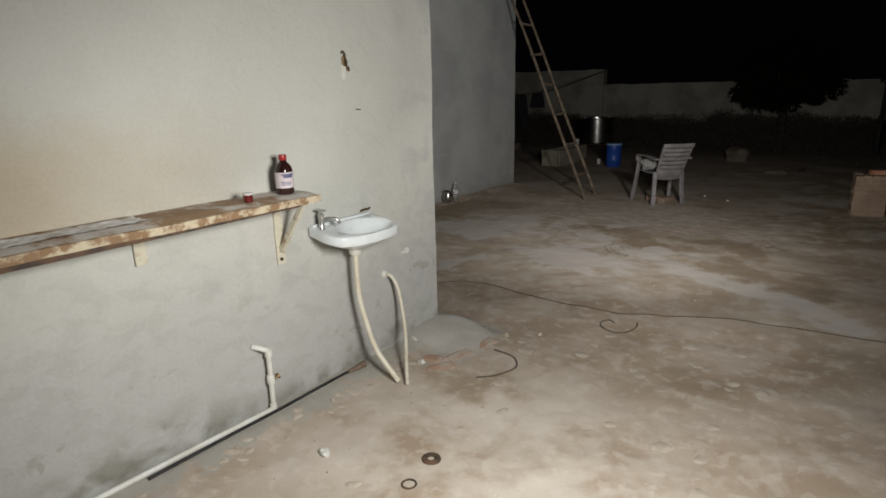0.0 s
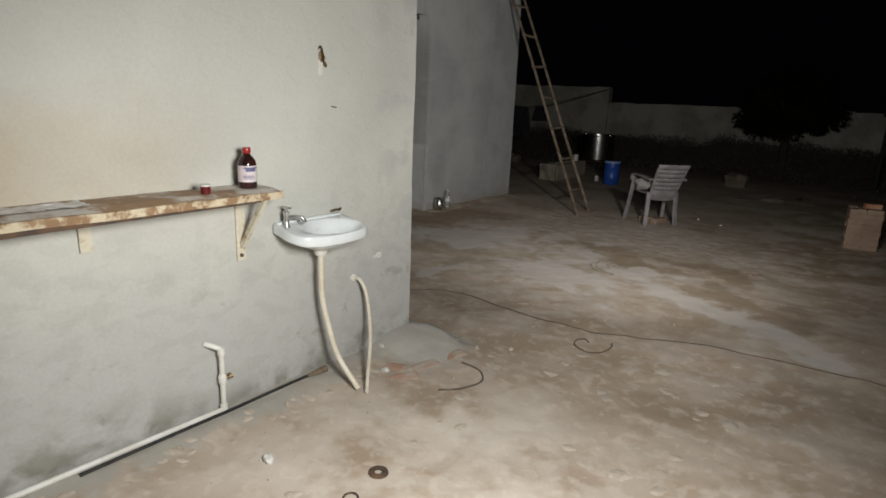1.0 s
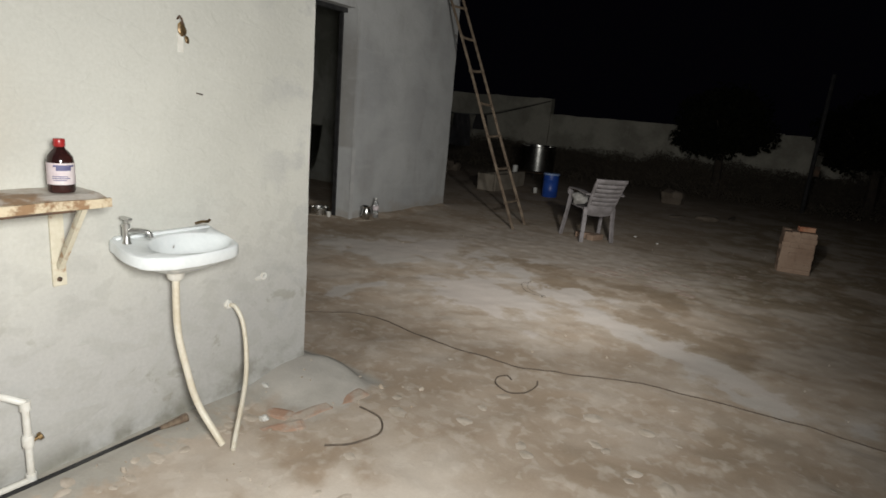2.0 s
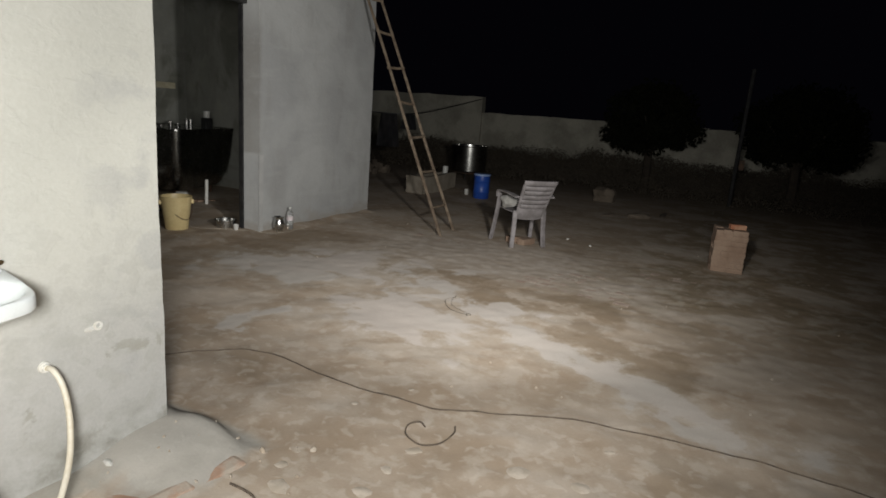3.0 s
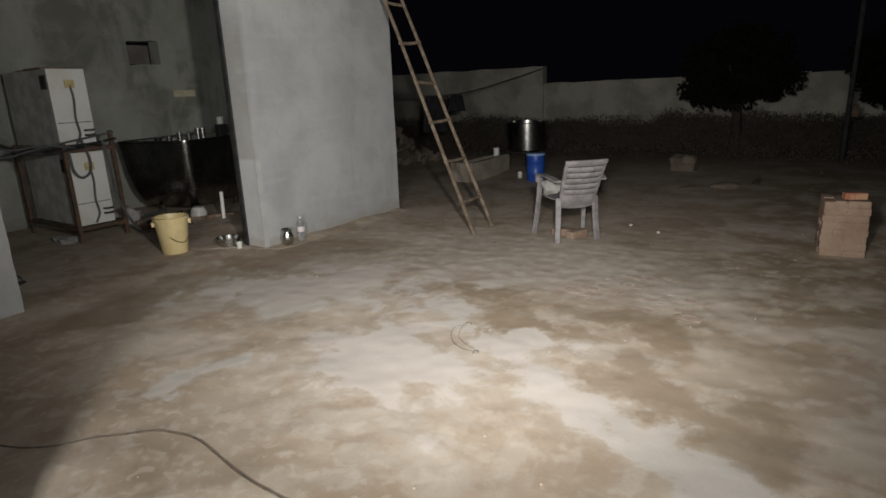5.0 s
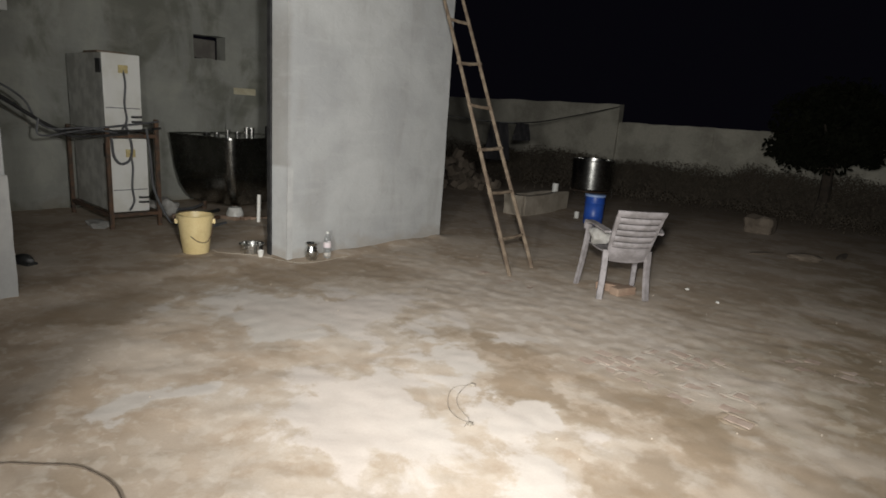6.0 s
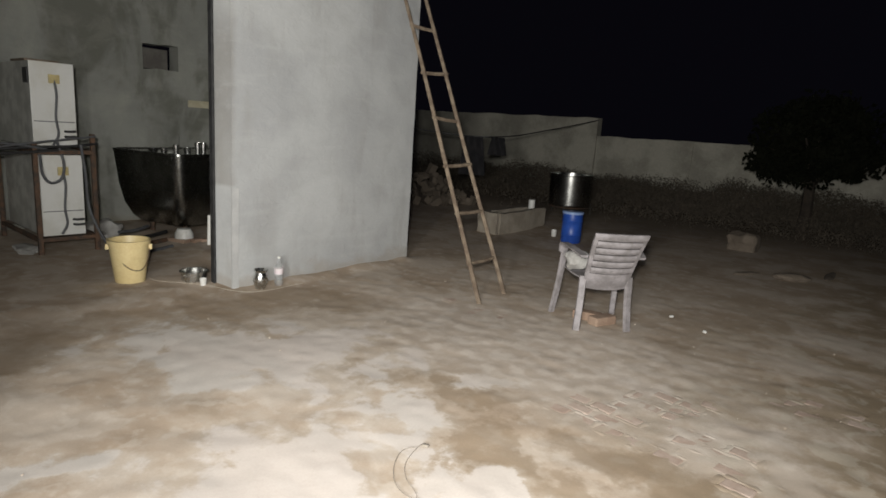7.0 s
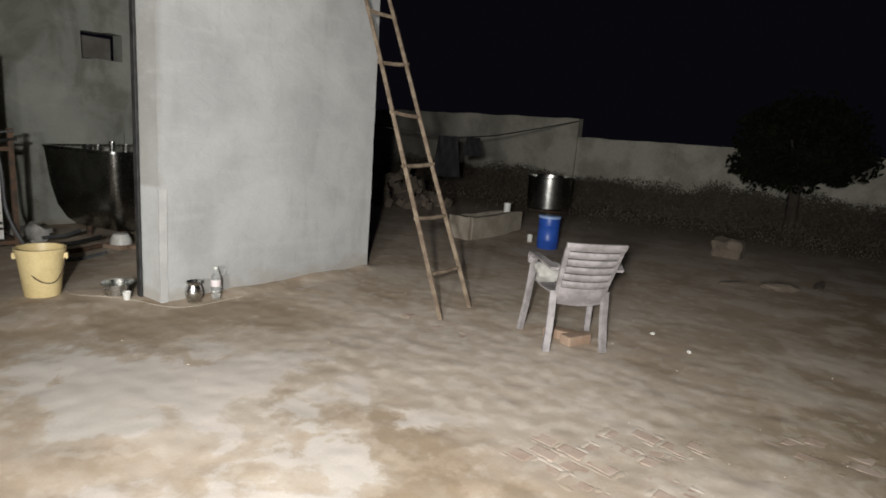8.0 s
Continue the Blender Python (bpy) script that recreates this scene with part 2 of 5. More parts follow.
    c = blend(t, maths(t, "MULTIPLY", maths(t, "MULTIPLY", open_side, curve_of(t, patch, 0.62, 0.42)), 0.75), c, (0.235, 0.18, 0.113))
    fleck = curve_of(t, tex(t, 5.5, 5, 0.55, "World", warp=0.5), 0.53, 0.6)
    c = blend(t, maths(t, "MULTIPLY", maths(t, "MULTIPLY", open_side, fleck), 0.55), c, (0.47, 0.42, 0.345))
    # weeds and dark soil beyond the yard
    c = blend(t, curve_of(t, maths(t, "ADD", y, maths(t, "MULTIPLY", big, 4.0)), 14.0, 18.0), c, (0.25, 0.2, 0.148))
    c = blend(t, 0.11, c, fine, "OVERLAY")
    t.links.new(c, b.inputs["Base Color"])
    b.inputs["Roughness"].default_value, b.inputs["Specular IOR Level"].default_value = 0.92, 0.2
    h = maths(t, "ADD", maths(t, "MULTIPLY", small, 1.5), maths(t, "ADD", maths(t, "MULTIPLY", mid, 1.0), maths(t, "MULTIPLY", fine, 0.3)))
    h = maths(t, "ADD", h, maths(t, "ADD", maths(t, "MULTIPLY", skin, 0.25), maths(t, "MULTIPLY", lump_mask, 0.35)))
    relief(t, b, h, 0.29, 0.006)
    return m


M_WALL = plaster("limewashed_render", True)
M_CEMENT = plaster("cement_render", False)
M_SOOTY = plaster("sooty_render", False, (0.8, 0.8, 0.73))
M_CEMENT_PALE = plain("pale_cement", (0.415, 0.415, 0.405), (0.365, 0.365, 0.36), 6, 0.85, bump=0.15, spec=0.25, coords="World", grain=0.06)
M_EARTH = earth()
M_BRICK = plain("fired_brick", (0.33, 0.13, 0.07), (0.42, 0.24, 0.15), 9, 0.9, bump=0.5)
M_MUDBRICK = plain("dusty_brick", (0.245, 0.165, 0.117), (0.3, 0.215, 0.157), 5, 0.95, bump=0.5, coords="World")
M_SHELF_TOP = plain("worn_shelf_top", (0.3, 0.185, 0.1), (0.58, 0.54, 0.49), 6, 0.6, bump=0.3, edges=(0.45, 0.6))
M_SHELF_EDGE = plain("flaking_paint", (0.56, 0.48, 0.34), (0.26, 0.16, 0.085), 18, 0.75, bump=0.6, edges=(0.42, 0.56))
M_BRACKET = plain("painted_iron", (0.62, 0.58, 0.46), (0.34, 0.2, 0.1), 14, 0.6, bump=0.4, edges=(0.55, 0.7))
M_CERAMIC = plain("glazed_ceramic", (0.75, 0.79, 0.8), (0.7, 0.74, 0.75), 6, 0.16, bump=0.0)
M_CHROME = plain("worn_chrome", (0.68, 0.68, 0.66), (0.5, 0.5, 0.48), 30, 0.3, 0.9, 0.05)
M_STEEL = plain("bright_steel", (0.62, 0.62, 0.6), (0.5, 0.5, 0.48), 20, 0.25, 1.0, 0.05)
M_TANK = plain("stained_steel", (0.42, 0.42, 0.4), (0.3, 0.3, 0.285), 7, 0.24, 1.0, 0.06)
M_SHEET = plain("dull_sheet_steel", (0.6, 0.6, 0.56), (0.4, 0.4, 0.37), 5, 0.4, 0.2, 0.05, grain=0.06)
M_CORD = plain("muddy_cord", (0.42, 0.37, 0.3), (0.52, 0.47, 0.39), 12, 0.8, bump=0.1)
M_HOSE = plain("cream_hose", (0.7, 0.66, 0.56), (0.62, 0.56, 0.44), 10, 0.45, bump=0.1)
M_PVC = plain("white_pvc", (0.76, 0.76, 0.72), (0.66, 0.64, 0.58), 9, 0.45, bump=0.1)
M_BRASS = plain("old_brass", (0.3, 0.2, 0.09), (0.13, 0.09, 0.05), 30, 0.4, 0.8, 0.2)
M_IRON = plain("rusty_iron", (0.06, 0.045, 0.035), (0.13, 0.075, 0.045), 14, 0.75, 0.2, 0.4)
M_BLACK = plain("black_rubber", (0.014, 0.014, 0.015), (0.03, 0.03, 0.03), 12, 0.5, bump=0.1)
M_SCRAP = plain("dusty_wire", (0.17, 0.15, 0.125), (0.26, 0.23, 0.19), 20, 0.8, bump=0.1)
M_WIRE = plain("dusty_wire", (0.14, 0.11, 0.082), (0.085, 0.066, 0.05), 20, 0.8, bump=0.1)
M_BROWN = plain("brush_bristle", (0.12, 0.085, 0.06), (0.2, 0.15, 0.105), 40, 0.8, bump=0.5)
M_REDCAP = plain("red_plastic", (0.36, 0.025, 0.025), (0.3, 0.02, 0.02), 12, 0.35, bump=0.0)
M_DARKRED = plain("dark_red_plastic", (0.13, 0.012, 0.012), (0.1, 0.01, 0.01), 12, 0.3, bump=0.0)
M_SWITCH = plain("yellowed_plastic", (0.56, 0.52, 0.38), (0.48, 0.43, 0.3), 10, 0.5, bump=0.0)
M_FILM = plain("cloudy_film", (0.7, 0.7, 0.7), (0.5, 0.47, 0.44), 12, 0.35, bump=0.2)
M_SYRUP = plain("dark_bottle", (0.02, 0.008, 0.008), (0.035, 0.012, 0.01), 9, 0.1, bump=0.0)
M_PAPER = plain("label_paper", (0.6, 0.52, 0.54), (0.66, 0.6, 0.6), 14, 0.6, bump=0.0)
M_INK = plain("label_ink", (0.13, 0.13, 0.24), (0.1, 0.1, 0.2), 30, 0.6, bump=0.0)
M_CREAM = plain("cream_plastic", (0.7, 0.57, 0.3), (0.63, 0.5, 0.25), 6, 0.4, bump=0.05)
M_BLUE = plain("blue_plastic", (0.025, 0.09, 0.42), (0.02, 0.07, 0.34), 6, 0.4, bump=0.05)
M_WHITE = plain("white_plastic", (0.66, 0.66, 0.63), (0.55, 0.54, 0.5), 6, 0.4, bump=0.05)
M_CHAIR = plain("dusty_grey_plastic", (0.27, 0.25, 0.255), (0.18, 0.165, 0.165), 11, 0.65, bump=0.15)
M_WOOD = plain("weathered_wood", (0.125, 0.09, 0.062), (0.22, 0.172, 0.122), 10, 0.8, bump=0.5)
M_PANEL = plain("white_enamel", (0.7, 0.7, 0.67), (0.62, 0.61, 0.56), 3, 0.35, bump=0.0, grain=0.04)
M_TAG = plain("yellow_fitting", (0.55, 0.46, 0.22), (0.46, 0.37, 0.17), 20, 0.5, bump=0.0)
M_GREYCABLE = plain("grey_cable", (0.1, 0.105, 0.11), (0.07, 0.07, 0.075), 12, 0.5, bump=0.1)
M_CLOTH = plain("grey_rag", (0.42, 0.41, 0.39), (0.3, 0.29, 0.27), 7, 0.95, bump=0.4)
M_DARKCLOTH = plain("dark_cloth", (0.012, 0.012, 0.014), (0.022, 0.02, 0.022), 5, 0.95, bump=0.3)
M_FARWALL = plain("weathered_wall", (0.46, 0.44, 0.37), (0.31, 0.295, 0.245), 1.2, 0.95, bump=0.3, grit=20, coords="World")
M_STONE = plain("rough_stone", (0.16, 0.13, 0.1), (0.11, 0.088, 0.066), 5, 0.95, bump=0.5, coords="World")
M_TROUGH = plain("dried_mud_plaster", (0.33, 0.29, 0.235), (0.25, 0.215, 0.17), 4, 0.95, bump=0.4, coords="World")
M_PAVE = plain("muddy_paving_brick", (0.37, 0.275, 0.22), (0.45, 0.36, 0.3), 5, 0.95, bump=0.2, coords="World", grain=0.15)
M_CLOD = plain("dry_clod", (0.36, 0.3, 0.235), (0.44, 0.385, 0.32), 9, 0.95, bump=0.3, coords="World")
M_CRUST = plain("dry_plaster_crust", (0.54, 0.475, 0.4), (0.43, 0.37, 0.3), 16, 0.95, bump=0.3, coords="World", grain=0.12)
M_APRON_BRICK = plain("muddy_red_brick", (0.4, 0.25, 0.175), (0.42, 0.36, 0.3), 9, 0.95, bump=0.4, coords="World")
M_WEED = plain("dry_weed", (0.075, 0.062, 0.046), (0.105, 0.086, 0.063), 3, 0.95, bump=0.0, coords="World")
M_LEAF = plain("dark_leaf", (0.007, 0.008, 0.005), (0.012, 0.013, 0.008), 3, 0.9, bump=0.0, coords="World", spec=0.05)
M_GREEN = plain("green_leaf", (0.06, 0.13, 0.035), (0.08, 0.16, 0.04), 9, 0.6, bump=0.0)
M_BARK = plain("bark", (0.03, 0.024, 0.018), (0.05, 0.038, 0.028), 8, 0.95, bump=0.5)
M_DOOR = plain("cream_door_paint", (0.62, 0.57, 0.5), (0.52, 0.45, 0.38), 4, 0.6, bump=0.2)
M_CARD = plain("brown_board", (0.15, 0.14, 0.125), (0.11, 0.1, 0.09), 6, 0.9, bump=0.2)
M_PET, _t, _b = nodes_of("clear_bottle_plastic")
_b.inputs["Base Color"].default_value = (0.9, 0.92, 0.92, 1)
_b.inputs["Transmission Weight"].default_value, _b.inputs["Roughness"].default_value = 0.85, 0.12
_b.inputs["IOR"].default_value = 1.2


# ---- building helpers ----
def part(name, bm, material, parent=None, label="", smooth=False):
    me = bpy.data.meshes.new(name)
    bmesh.ops.recalc_face_normals(bm, faces=bm.faces[:])
    bm.to_mesh(me)
    bm.free()
    me.materials.append(material)
    if smooth:
        me.polygons.foreach_set("use_smooth", [True] * len(me.polygons))
        me.set_sharp_from_angle(angle=radians(38))
    ob = new(name, me)
    if parent:
        ob.parent = parent
    if label:
        ob["label"] = label
    return ob


def thing(name, label, category, at=(0, 0, 0), turn=0, group="", kind=""):
    ob = new(name)
    ob.matrix_basis = pose(*at, 0, 0, turn)
    return tagged(ob, label, category, group, kind)


def add_box(bm, lo, hi, bevel=0.0):
    r = bmesh.ops.create_cube(bm, size=1.0)
    vs = r["verts"]
    for v in vs:
        v.co = Vector([lo[i] + (v.co[i] + 0.5) * (hi[i] - lo[i]) for i in range(3)])
    if bevel:
        es = list({e for v in vs for e in v.link_edges})
        bmesh.ops.bevel(bm, geom=es, offset=bevel, segments=2, affect="EDGES", profile=0.6)
    return bm


def box(lo, hi, bevel=0.0):
    return add_box(bmesh.new(), lo, hi, bevel)


def add_lathe(bm, profile, seg=24, centre=(0, 0), sx=1.0, sy=1.0, cap=True):
    """A turned form from (radius, height) pairs."""
    rings = []
    for r, z in profile:
        rings.append([bm.verts.new((centre[0] + sx * r * math.cos(2 * math.pi * i / seg), centre[1] + sy * r * math.sin(2 * math.pi * i / seg), z)) for i in range(seg)])
    for a, b in zip(rings, rings[1:]):
        for i in range(seg):
            bm.faces.new((a[i], a[(i + 1) % seg], b[(i + 1) % seg], b[i]))
    if cap:
        bm.faces.new(rings[0][::-1])
        bm.faces.new(rings[-1])
    return bm


def lathe(profile, seg=24, **more):
    return add_lathe(bmesh.new(), profile, seg, **more)


def smooth_line(pts, steps=8):
    """Catmull-Rom through the points."""
    p = [Vector(q) for q in pts]
    p = [2 * p[0] - p[1]] + p + [2 * p[-1] - p[-2]]
    out = []
    for i in range(1, len(p) - 2):
        for k in range(steps):
            u = k / steps
            a, b, c, d = p[i - 1:i + 3]
            out.append(0.5 * ((2 * b) + (c - a) * u + (2 * a - 5 * b + 4 * c - d) * u * u + (3 * b - a - 3 * c + d) * u ** 3))
    out.append(p[-2])
    return out


def add_tube(bm, pts, radius, seg=8, taper=None):
    pts = [Vector(q) for q in pts]
    rings = []
    side = None
    for i, q in enumerate(pts):
        d = (pts[min(i + 1, len(pts) - 1)] - pts[max(i - 1, 0)]).normalized()
        if side is None:
            side = d.orthogonal().normalized()
        side = (side - d * side.dot(d)).normalized()
        up = d.cross(side)
        r = radius if taper is None else radius + (taper - radius) * i / (len(pts) - 1)
        rings.append([bm.verts.new(q + r * (math.cos(2 * math.pi * k / seg) * side + math.sin(2 * math.pi * k / seg) * up)) for k in range(seg)])
    for a, b in zip(rings, rings[1:]):
        for k in range(seg):
            bm.faces.new((a[k], a[(k + 1) % seg], b[(k + 1) % seg], b[k]))
    bm.faces.new(rings[0][::-1])
    bm.faces.new(rings[-1])
    return bm


def tube(pts, radius, seg=8, taper=None):
    return add_tube(bmesh.new(), pts, radius, seg, taper)


def add_panel(bm, lo, hi, step=0.12, rough=0.004):
    """A wall block whose faces wander a little, as hand-trowelled render does."""
    n = [max(1, min(60, int((hi[i] - lo[i]) / step))) for i in range(3)]
    seen = {}

    def vert(i, j, k):
        key = (i, j, k)
        if key not in seen:
            p = Vector((lo[0] + (hi[0] - lo[0]) * i / n[0], lo[1] + (hi[1] - lo[1]) * j / n[1], lo[2] + (hi[2] - lo[2]) * k / n[2]))
            p += rough * (noise.noise_vector(p * 2.3) + 0.6 * noise.noise_vector(p * 9.0))
            seen[key] = bm.verts.new(p)
        return seen[key]
    for a, b, c in ((0, 1, 2), (1, 2, 0), (2, 0, 1)):
        for side in (0, n[c]):
            for i in range(n[a]):
                for j in range(n[b]):
                    q = []
                    for u, v in ((i, j), (i + 1, j), (i + 1, j + 1), (i, j + 1)):
                        ix = [0, 0, 0]
                        ix[a], ix[b], ix[c] = u, v, side
                        q.append(vert(*ix))
                    bm.faces.new(q)
    return bm


def structure(name, bm, material, label, smooth=False):
    return tagged(part(name, bm, material, None, label, smooth), label, name.split("_")[0], kind="structure")


def lump(size, seed, rough=0.25, cuts=2):
    """An uneven stone or clod."""
    bm = bmesh.new()
    bmesh.ops.create_icosphere(bm, subdivisions=cuts, radius=1.0)
    o = Vector((seed * 7.1, seed * 3.3, seed))
    for v in bm.verts:
        k = 1 + rough * noise.noise(v.co * 1.3 + o) + 0.4 * rough * noise.noise(v.co * 3.1 + o)
        v.co = Vector((v.co.x * size[0], v.co.y * size[1], v.co.z * size[2])) * k
    return bm


# ---- the ground ----
def smoothstep(a, b, v):
    u = min(max((v - a) / (b - a), 0), 1)
    return u * u * (3 - 2 * u)


def ground_height(x, y):
    p = Vector((x, y, 0))
    near = 1 - smoothstep(2.5, 6, abs(y - 4)) * 0.6
    z = 0.011 * noise.noise(p * 1.1) + 0.010 * (1 - 0.5 * smoothstep(4.3, 6.0, y)) * noise.noise(p * 3.7 + Vector((5, 1, 2))) + 0.0045 * noise.noise(p * 11)
    z *= near
    # hoof-marked, lumpy soil to the far right of the yard
    z += 0.003 * smoothstep(-2.2, -0.6, x + 0.25 * (y - 6)) * noise.noise(p * 6.0 + Vector((9, 9, 3)))
    # mortar fillet along the washing wall and the raised apron round its end
    if y < 3.0:
        z += 0.02 * (1 - smoothstep(0.0, 0.3, x + 2.23 + 0.05 * noise.noise(p * 3)))
    w = 0.06 * noise.noise(p * 4)
    z += 0.055 * smoothstep(2.5, 2.76, y + w) * (1 - smoothstep(2.93, 3.02, y + w)) * (1 - smoothstep(-2.0, -1.72, x + w))
    # kitchen floor stands a little higher
    z += 0.035 * (1 - smoothstep(-5.12, -4.62, x + 0.12 * noise.noise(p * 2.3))) * smoothstep(2.7, 3.0, y) * (1 - smoothstep(8.2, 8.4, y))
    # pocked, trampled mud round the ladder's foot and the paving
    pock = (1 - smoothstep(0.9, 1.9, math.hypot(x + 3.1, y - 7.3))) + (1 - smoothstep(0.7, 2.2, math.hypot(x + 0.6, (y - 6.6) * 0.8)))
    if pock > 0:
        z += min(pock, 1) * (0.004 * noise.noise(p * 8.5) - 0.009 * max(0, noise.noise(p * 7.0 + Vector((3, 8, 1))) - 0.25))
    # soft mud banked against the foot of the pier
    z += 0.03 * smoothstep(-4.6, -4.85, x) * smoothstep(6.3, 6.6, y) * (1 - smoothstep(8.0, 8.5, y)) * (0.6 + noise.noise(p * 3.1))
    return z


def stations(lo, hi, step, reach):
    s = list(np.arange(lo, hi, step))
    d, a, b = step, lo, hi
    while a > -reach:
        d *= 1.3
        a -= d
        s.insert(0, a)
    d = step
    while b < reach:
        s.append(b)
        d *= 1.3
        b += d
    return s


def build_ground():
    xs, ys = stations(-5.4, 2.4, 0.035, 300), stations(0.8, 9.6, 0.035, 300)
    verts = [(x, y, ground_height(x, y) if abs(x) < 40 and abs(y) < 40 else 0.0) for y in ys for x in xs]
    w = len(xs)
    faces = [(j * w + i, j * w + i + 1, (j + 1) * w + i + 1, (j + 1) * w + i) for j in range(len(ys) - 1) for i in range(w - 1)]
    me = bpy.data.meshes.new("ground")
    me.from_pydata(verts, [], faces)
    me.materials.append(M_EARTH)
    me.polygons.foreach_set("use_smooth", [True] * len(me.polygons))
    tagged(new("ground", me), "trodden mud yard with damp patches and worn cement skin", "ground", kind="structure")


build_ground()

# ---- the house: washing wall, kitchen front with its wide opening, kitchen shell ----
TOP = 3.6
XA, YA = -2.227, 2.88
XF = -4.82
structure("wall_washing", add_panel(bmesh.new(), (XA - 0.23, -4.0, -0.1), (XA, YA, TOP), 0.07, 0.006), M_WALL, "limewashed cement wall, stained brown above the shelf", True)
structure("wall_passage", add_panel(bmesh.new(), (-8.48, YA - 0.23, -0.1), (XA - 0.23, YA - 0.004, TOP), 0.2), M_CEMENT, "grey cement wall closing the kitchen side", True)
front = add_panel(bmesh.new(), (XF - 0.23, 6.1, -0.1), (XF, 8.292, TOP), 0.06, 0.006)
for v in front.verts:
    if v.co.y < 6.13 and v.co.z < 2.46:
        v.co.y += 0.045 * smoothstep(XF - 0.21, XF, v.co.x)
add_panel(front, (XF - 0.23, 4.06, 2.45), (XF, 6.1, TOP), 0.1)
add_panel(front, (XF - 0.36, 3.72, -0.1), (XF - 0.13, 4.06, TOP), 0.1)
add_panel(front, (XF - 0.36, YA, 2.08), (XF - 0.13, 3.72, TOP), 0.1)
structure("wall_kitchen_front", front, M_CEMENT, "grey cement kitchen front with a wide opening", True)
back = add_panel(bmesh.new(), (-8.48, YA, -0.1), (-8.25, 6.985, TOP), 0.2, 0.006)
add_panel(back, (-8.48, 7.43, -0.1), (-8.25, 8.292, TOP), 0.15)
add_panel(back, (-8.48, 6.985, -0.1), (-8.25, 7.43, 1.95), 0.05, 0.018)
add_panel(back, (-8.48, 6.985, 2.26), (-8.25, 7.43, TOP), 0.05, 0.02)
structure("wall_kitchen_back", back, M_SOOTY, "sooty cement back wall with a square vent niche", True)
structure("wall_kitchen_side", add_panel(bmesh.new(), (-8.25, 8.1, -0.1), (XF - 0.23, 8.292, TOP), 0.3), M_SOOTY, "grey cement side wall of the kitchen", True)
structure("ceiling", box((-8.25, YA, 2.95), (XF - 0.36, 8.1, 3.1)), M_SOOTY, "bare cement kitchen ceiling")

# raised cement strips at the foot of both jambs
strip = add_panel(bmesh.new(), (XF - 0.01, 6.14, -0.08), (XF + 0.006, 6.2, 0.87), 0.03, 0.007)
structure("trim_jamb", strip, M_CEMENT_PALE, "pale cement patch at the foot of the jamb", True)
strip = add_panel(bmesh.new(), (XF - 0.13, 3.9, -0.08), (XF - 0.105, 4.07, 0.86), 0.05, 0.006)
structure("trim_post", strip, M_CEMENT_PALE, "pale cement patch at the foot of the post", True)

frame_ob = thing("opening_frame", "black iron lining round the kitchen opening", "door frame", kind="structure")
part("side_bar", box((XF - 0.23, 6.078, 0.02), (XF - 0.175, 6.097, 2.4), 0.003), M_BLACK, frame_ob)
part("top_bar", box((XF - 0.2, 4.07, 2.4), (XF - 0.12, 6.097, 2.448), 0.003), M_BLACK, frame_ob)

door = thing("door_1", "cream painted wooden door in a white frame, shut", "door", kind="structure")
part("door_frame", box((XF - 0.2, 3.655, -0.02), (XF - 0.105, 3.718, 2.078), 0.005), M_PVC, door, "white painted post with chipped foot")
part("leaf", box((XF - 0.24, 2.9, 0.01), (XF - 0.2, 3.65, 2.05), 0.004), M_DOOR, door)


# ---- the washing place ----
shelf = thing("wall_shelf", "worn plank shelf with flaking cream paint on iron brackets", "shelf")
bm = bmesh.new()
add_panel(bm, (-2.222, 0.475, 1.042), (-2.003, 1.745, 1.07), 0.05, 0.003)
for v in bm.verts:
    if v.co.z > 1.058:
        v.co.z -= 0.011 * smoothstep(-2.06, -2.003, v.co.x)
part("board", bm, M_SHELF_TOP, shelf, "brown board with white limescale")
bm = bmesh.new()
add_panel(bm, (-2.001, 0.47, 1.032), (-1.986, 1.75, 1.061), 0.022, 0.0045)
part("edging", bm, M_SHELF_EDGE, shelf, "flaking cream edging")
# dark tapering strip added to draw the shade line below the shelf's edge
bm = box((-2.15, 0.48, 1.012), (-1.992, 1.64, 1.033), 0.003)
for v in bm.verts:
    if v.co.z < 1.02:
        v.co.z += 0.012 * (v.co.y - 0.48) / 1.16
part("shade_strip", bm, M_IRON, shelf, "dark strip standing in for shade under the front edge")
for y in (1.675, 1.03, 0.51):
    br = part("bracket", box((-2.222, y - 0.02, 0.72 if y > 1.5 else 0.875), (-2.212, y + 0.025, 1.044), 0.002), M_BRACKET, shelf, "cream painted iron bracket")
    if y > 1.5:
        bm = bmesh.new()
        for dx in (0.0, 0.012):
            add_tube(bm, [(-2.21 + dx, y, 0.79), (-2.02 + dx, y, 1.04)], 0.011, 4)
        part("strut", bm, M_BRACKET, br)
    part("bolt", add_lathe(bmesh.new(), [(0.009, 0), (0.008, 0.006), (0.003, 0.008)], 8), M_IRON, br).matrix_basis = pose(-2.212, y, 0.745 if y > 1.5 else 0.99, 0, 90, 0)


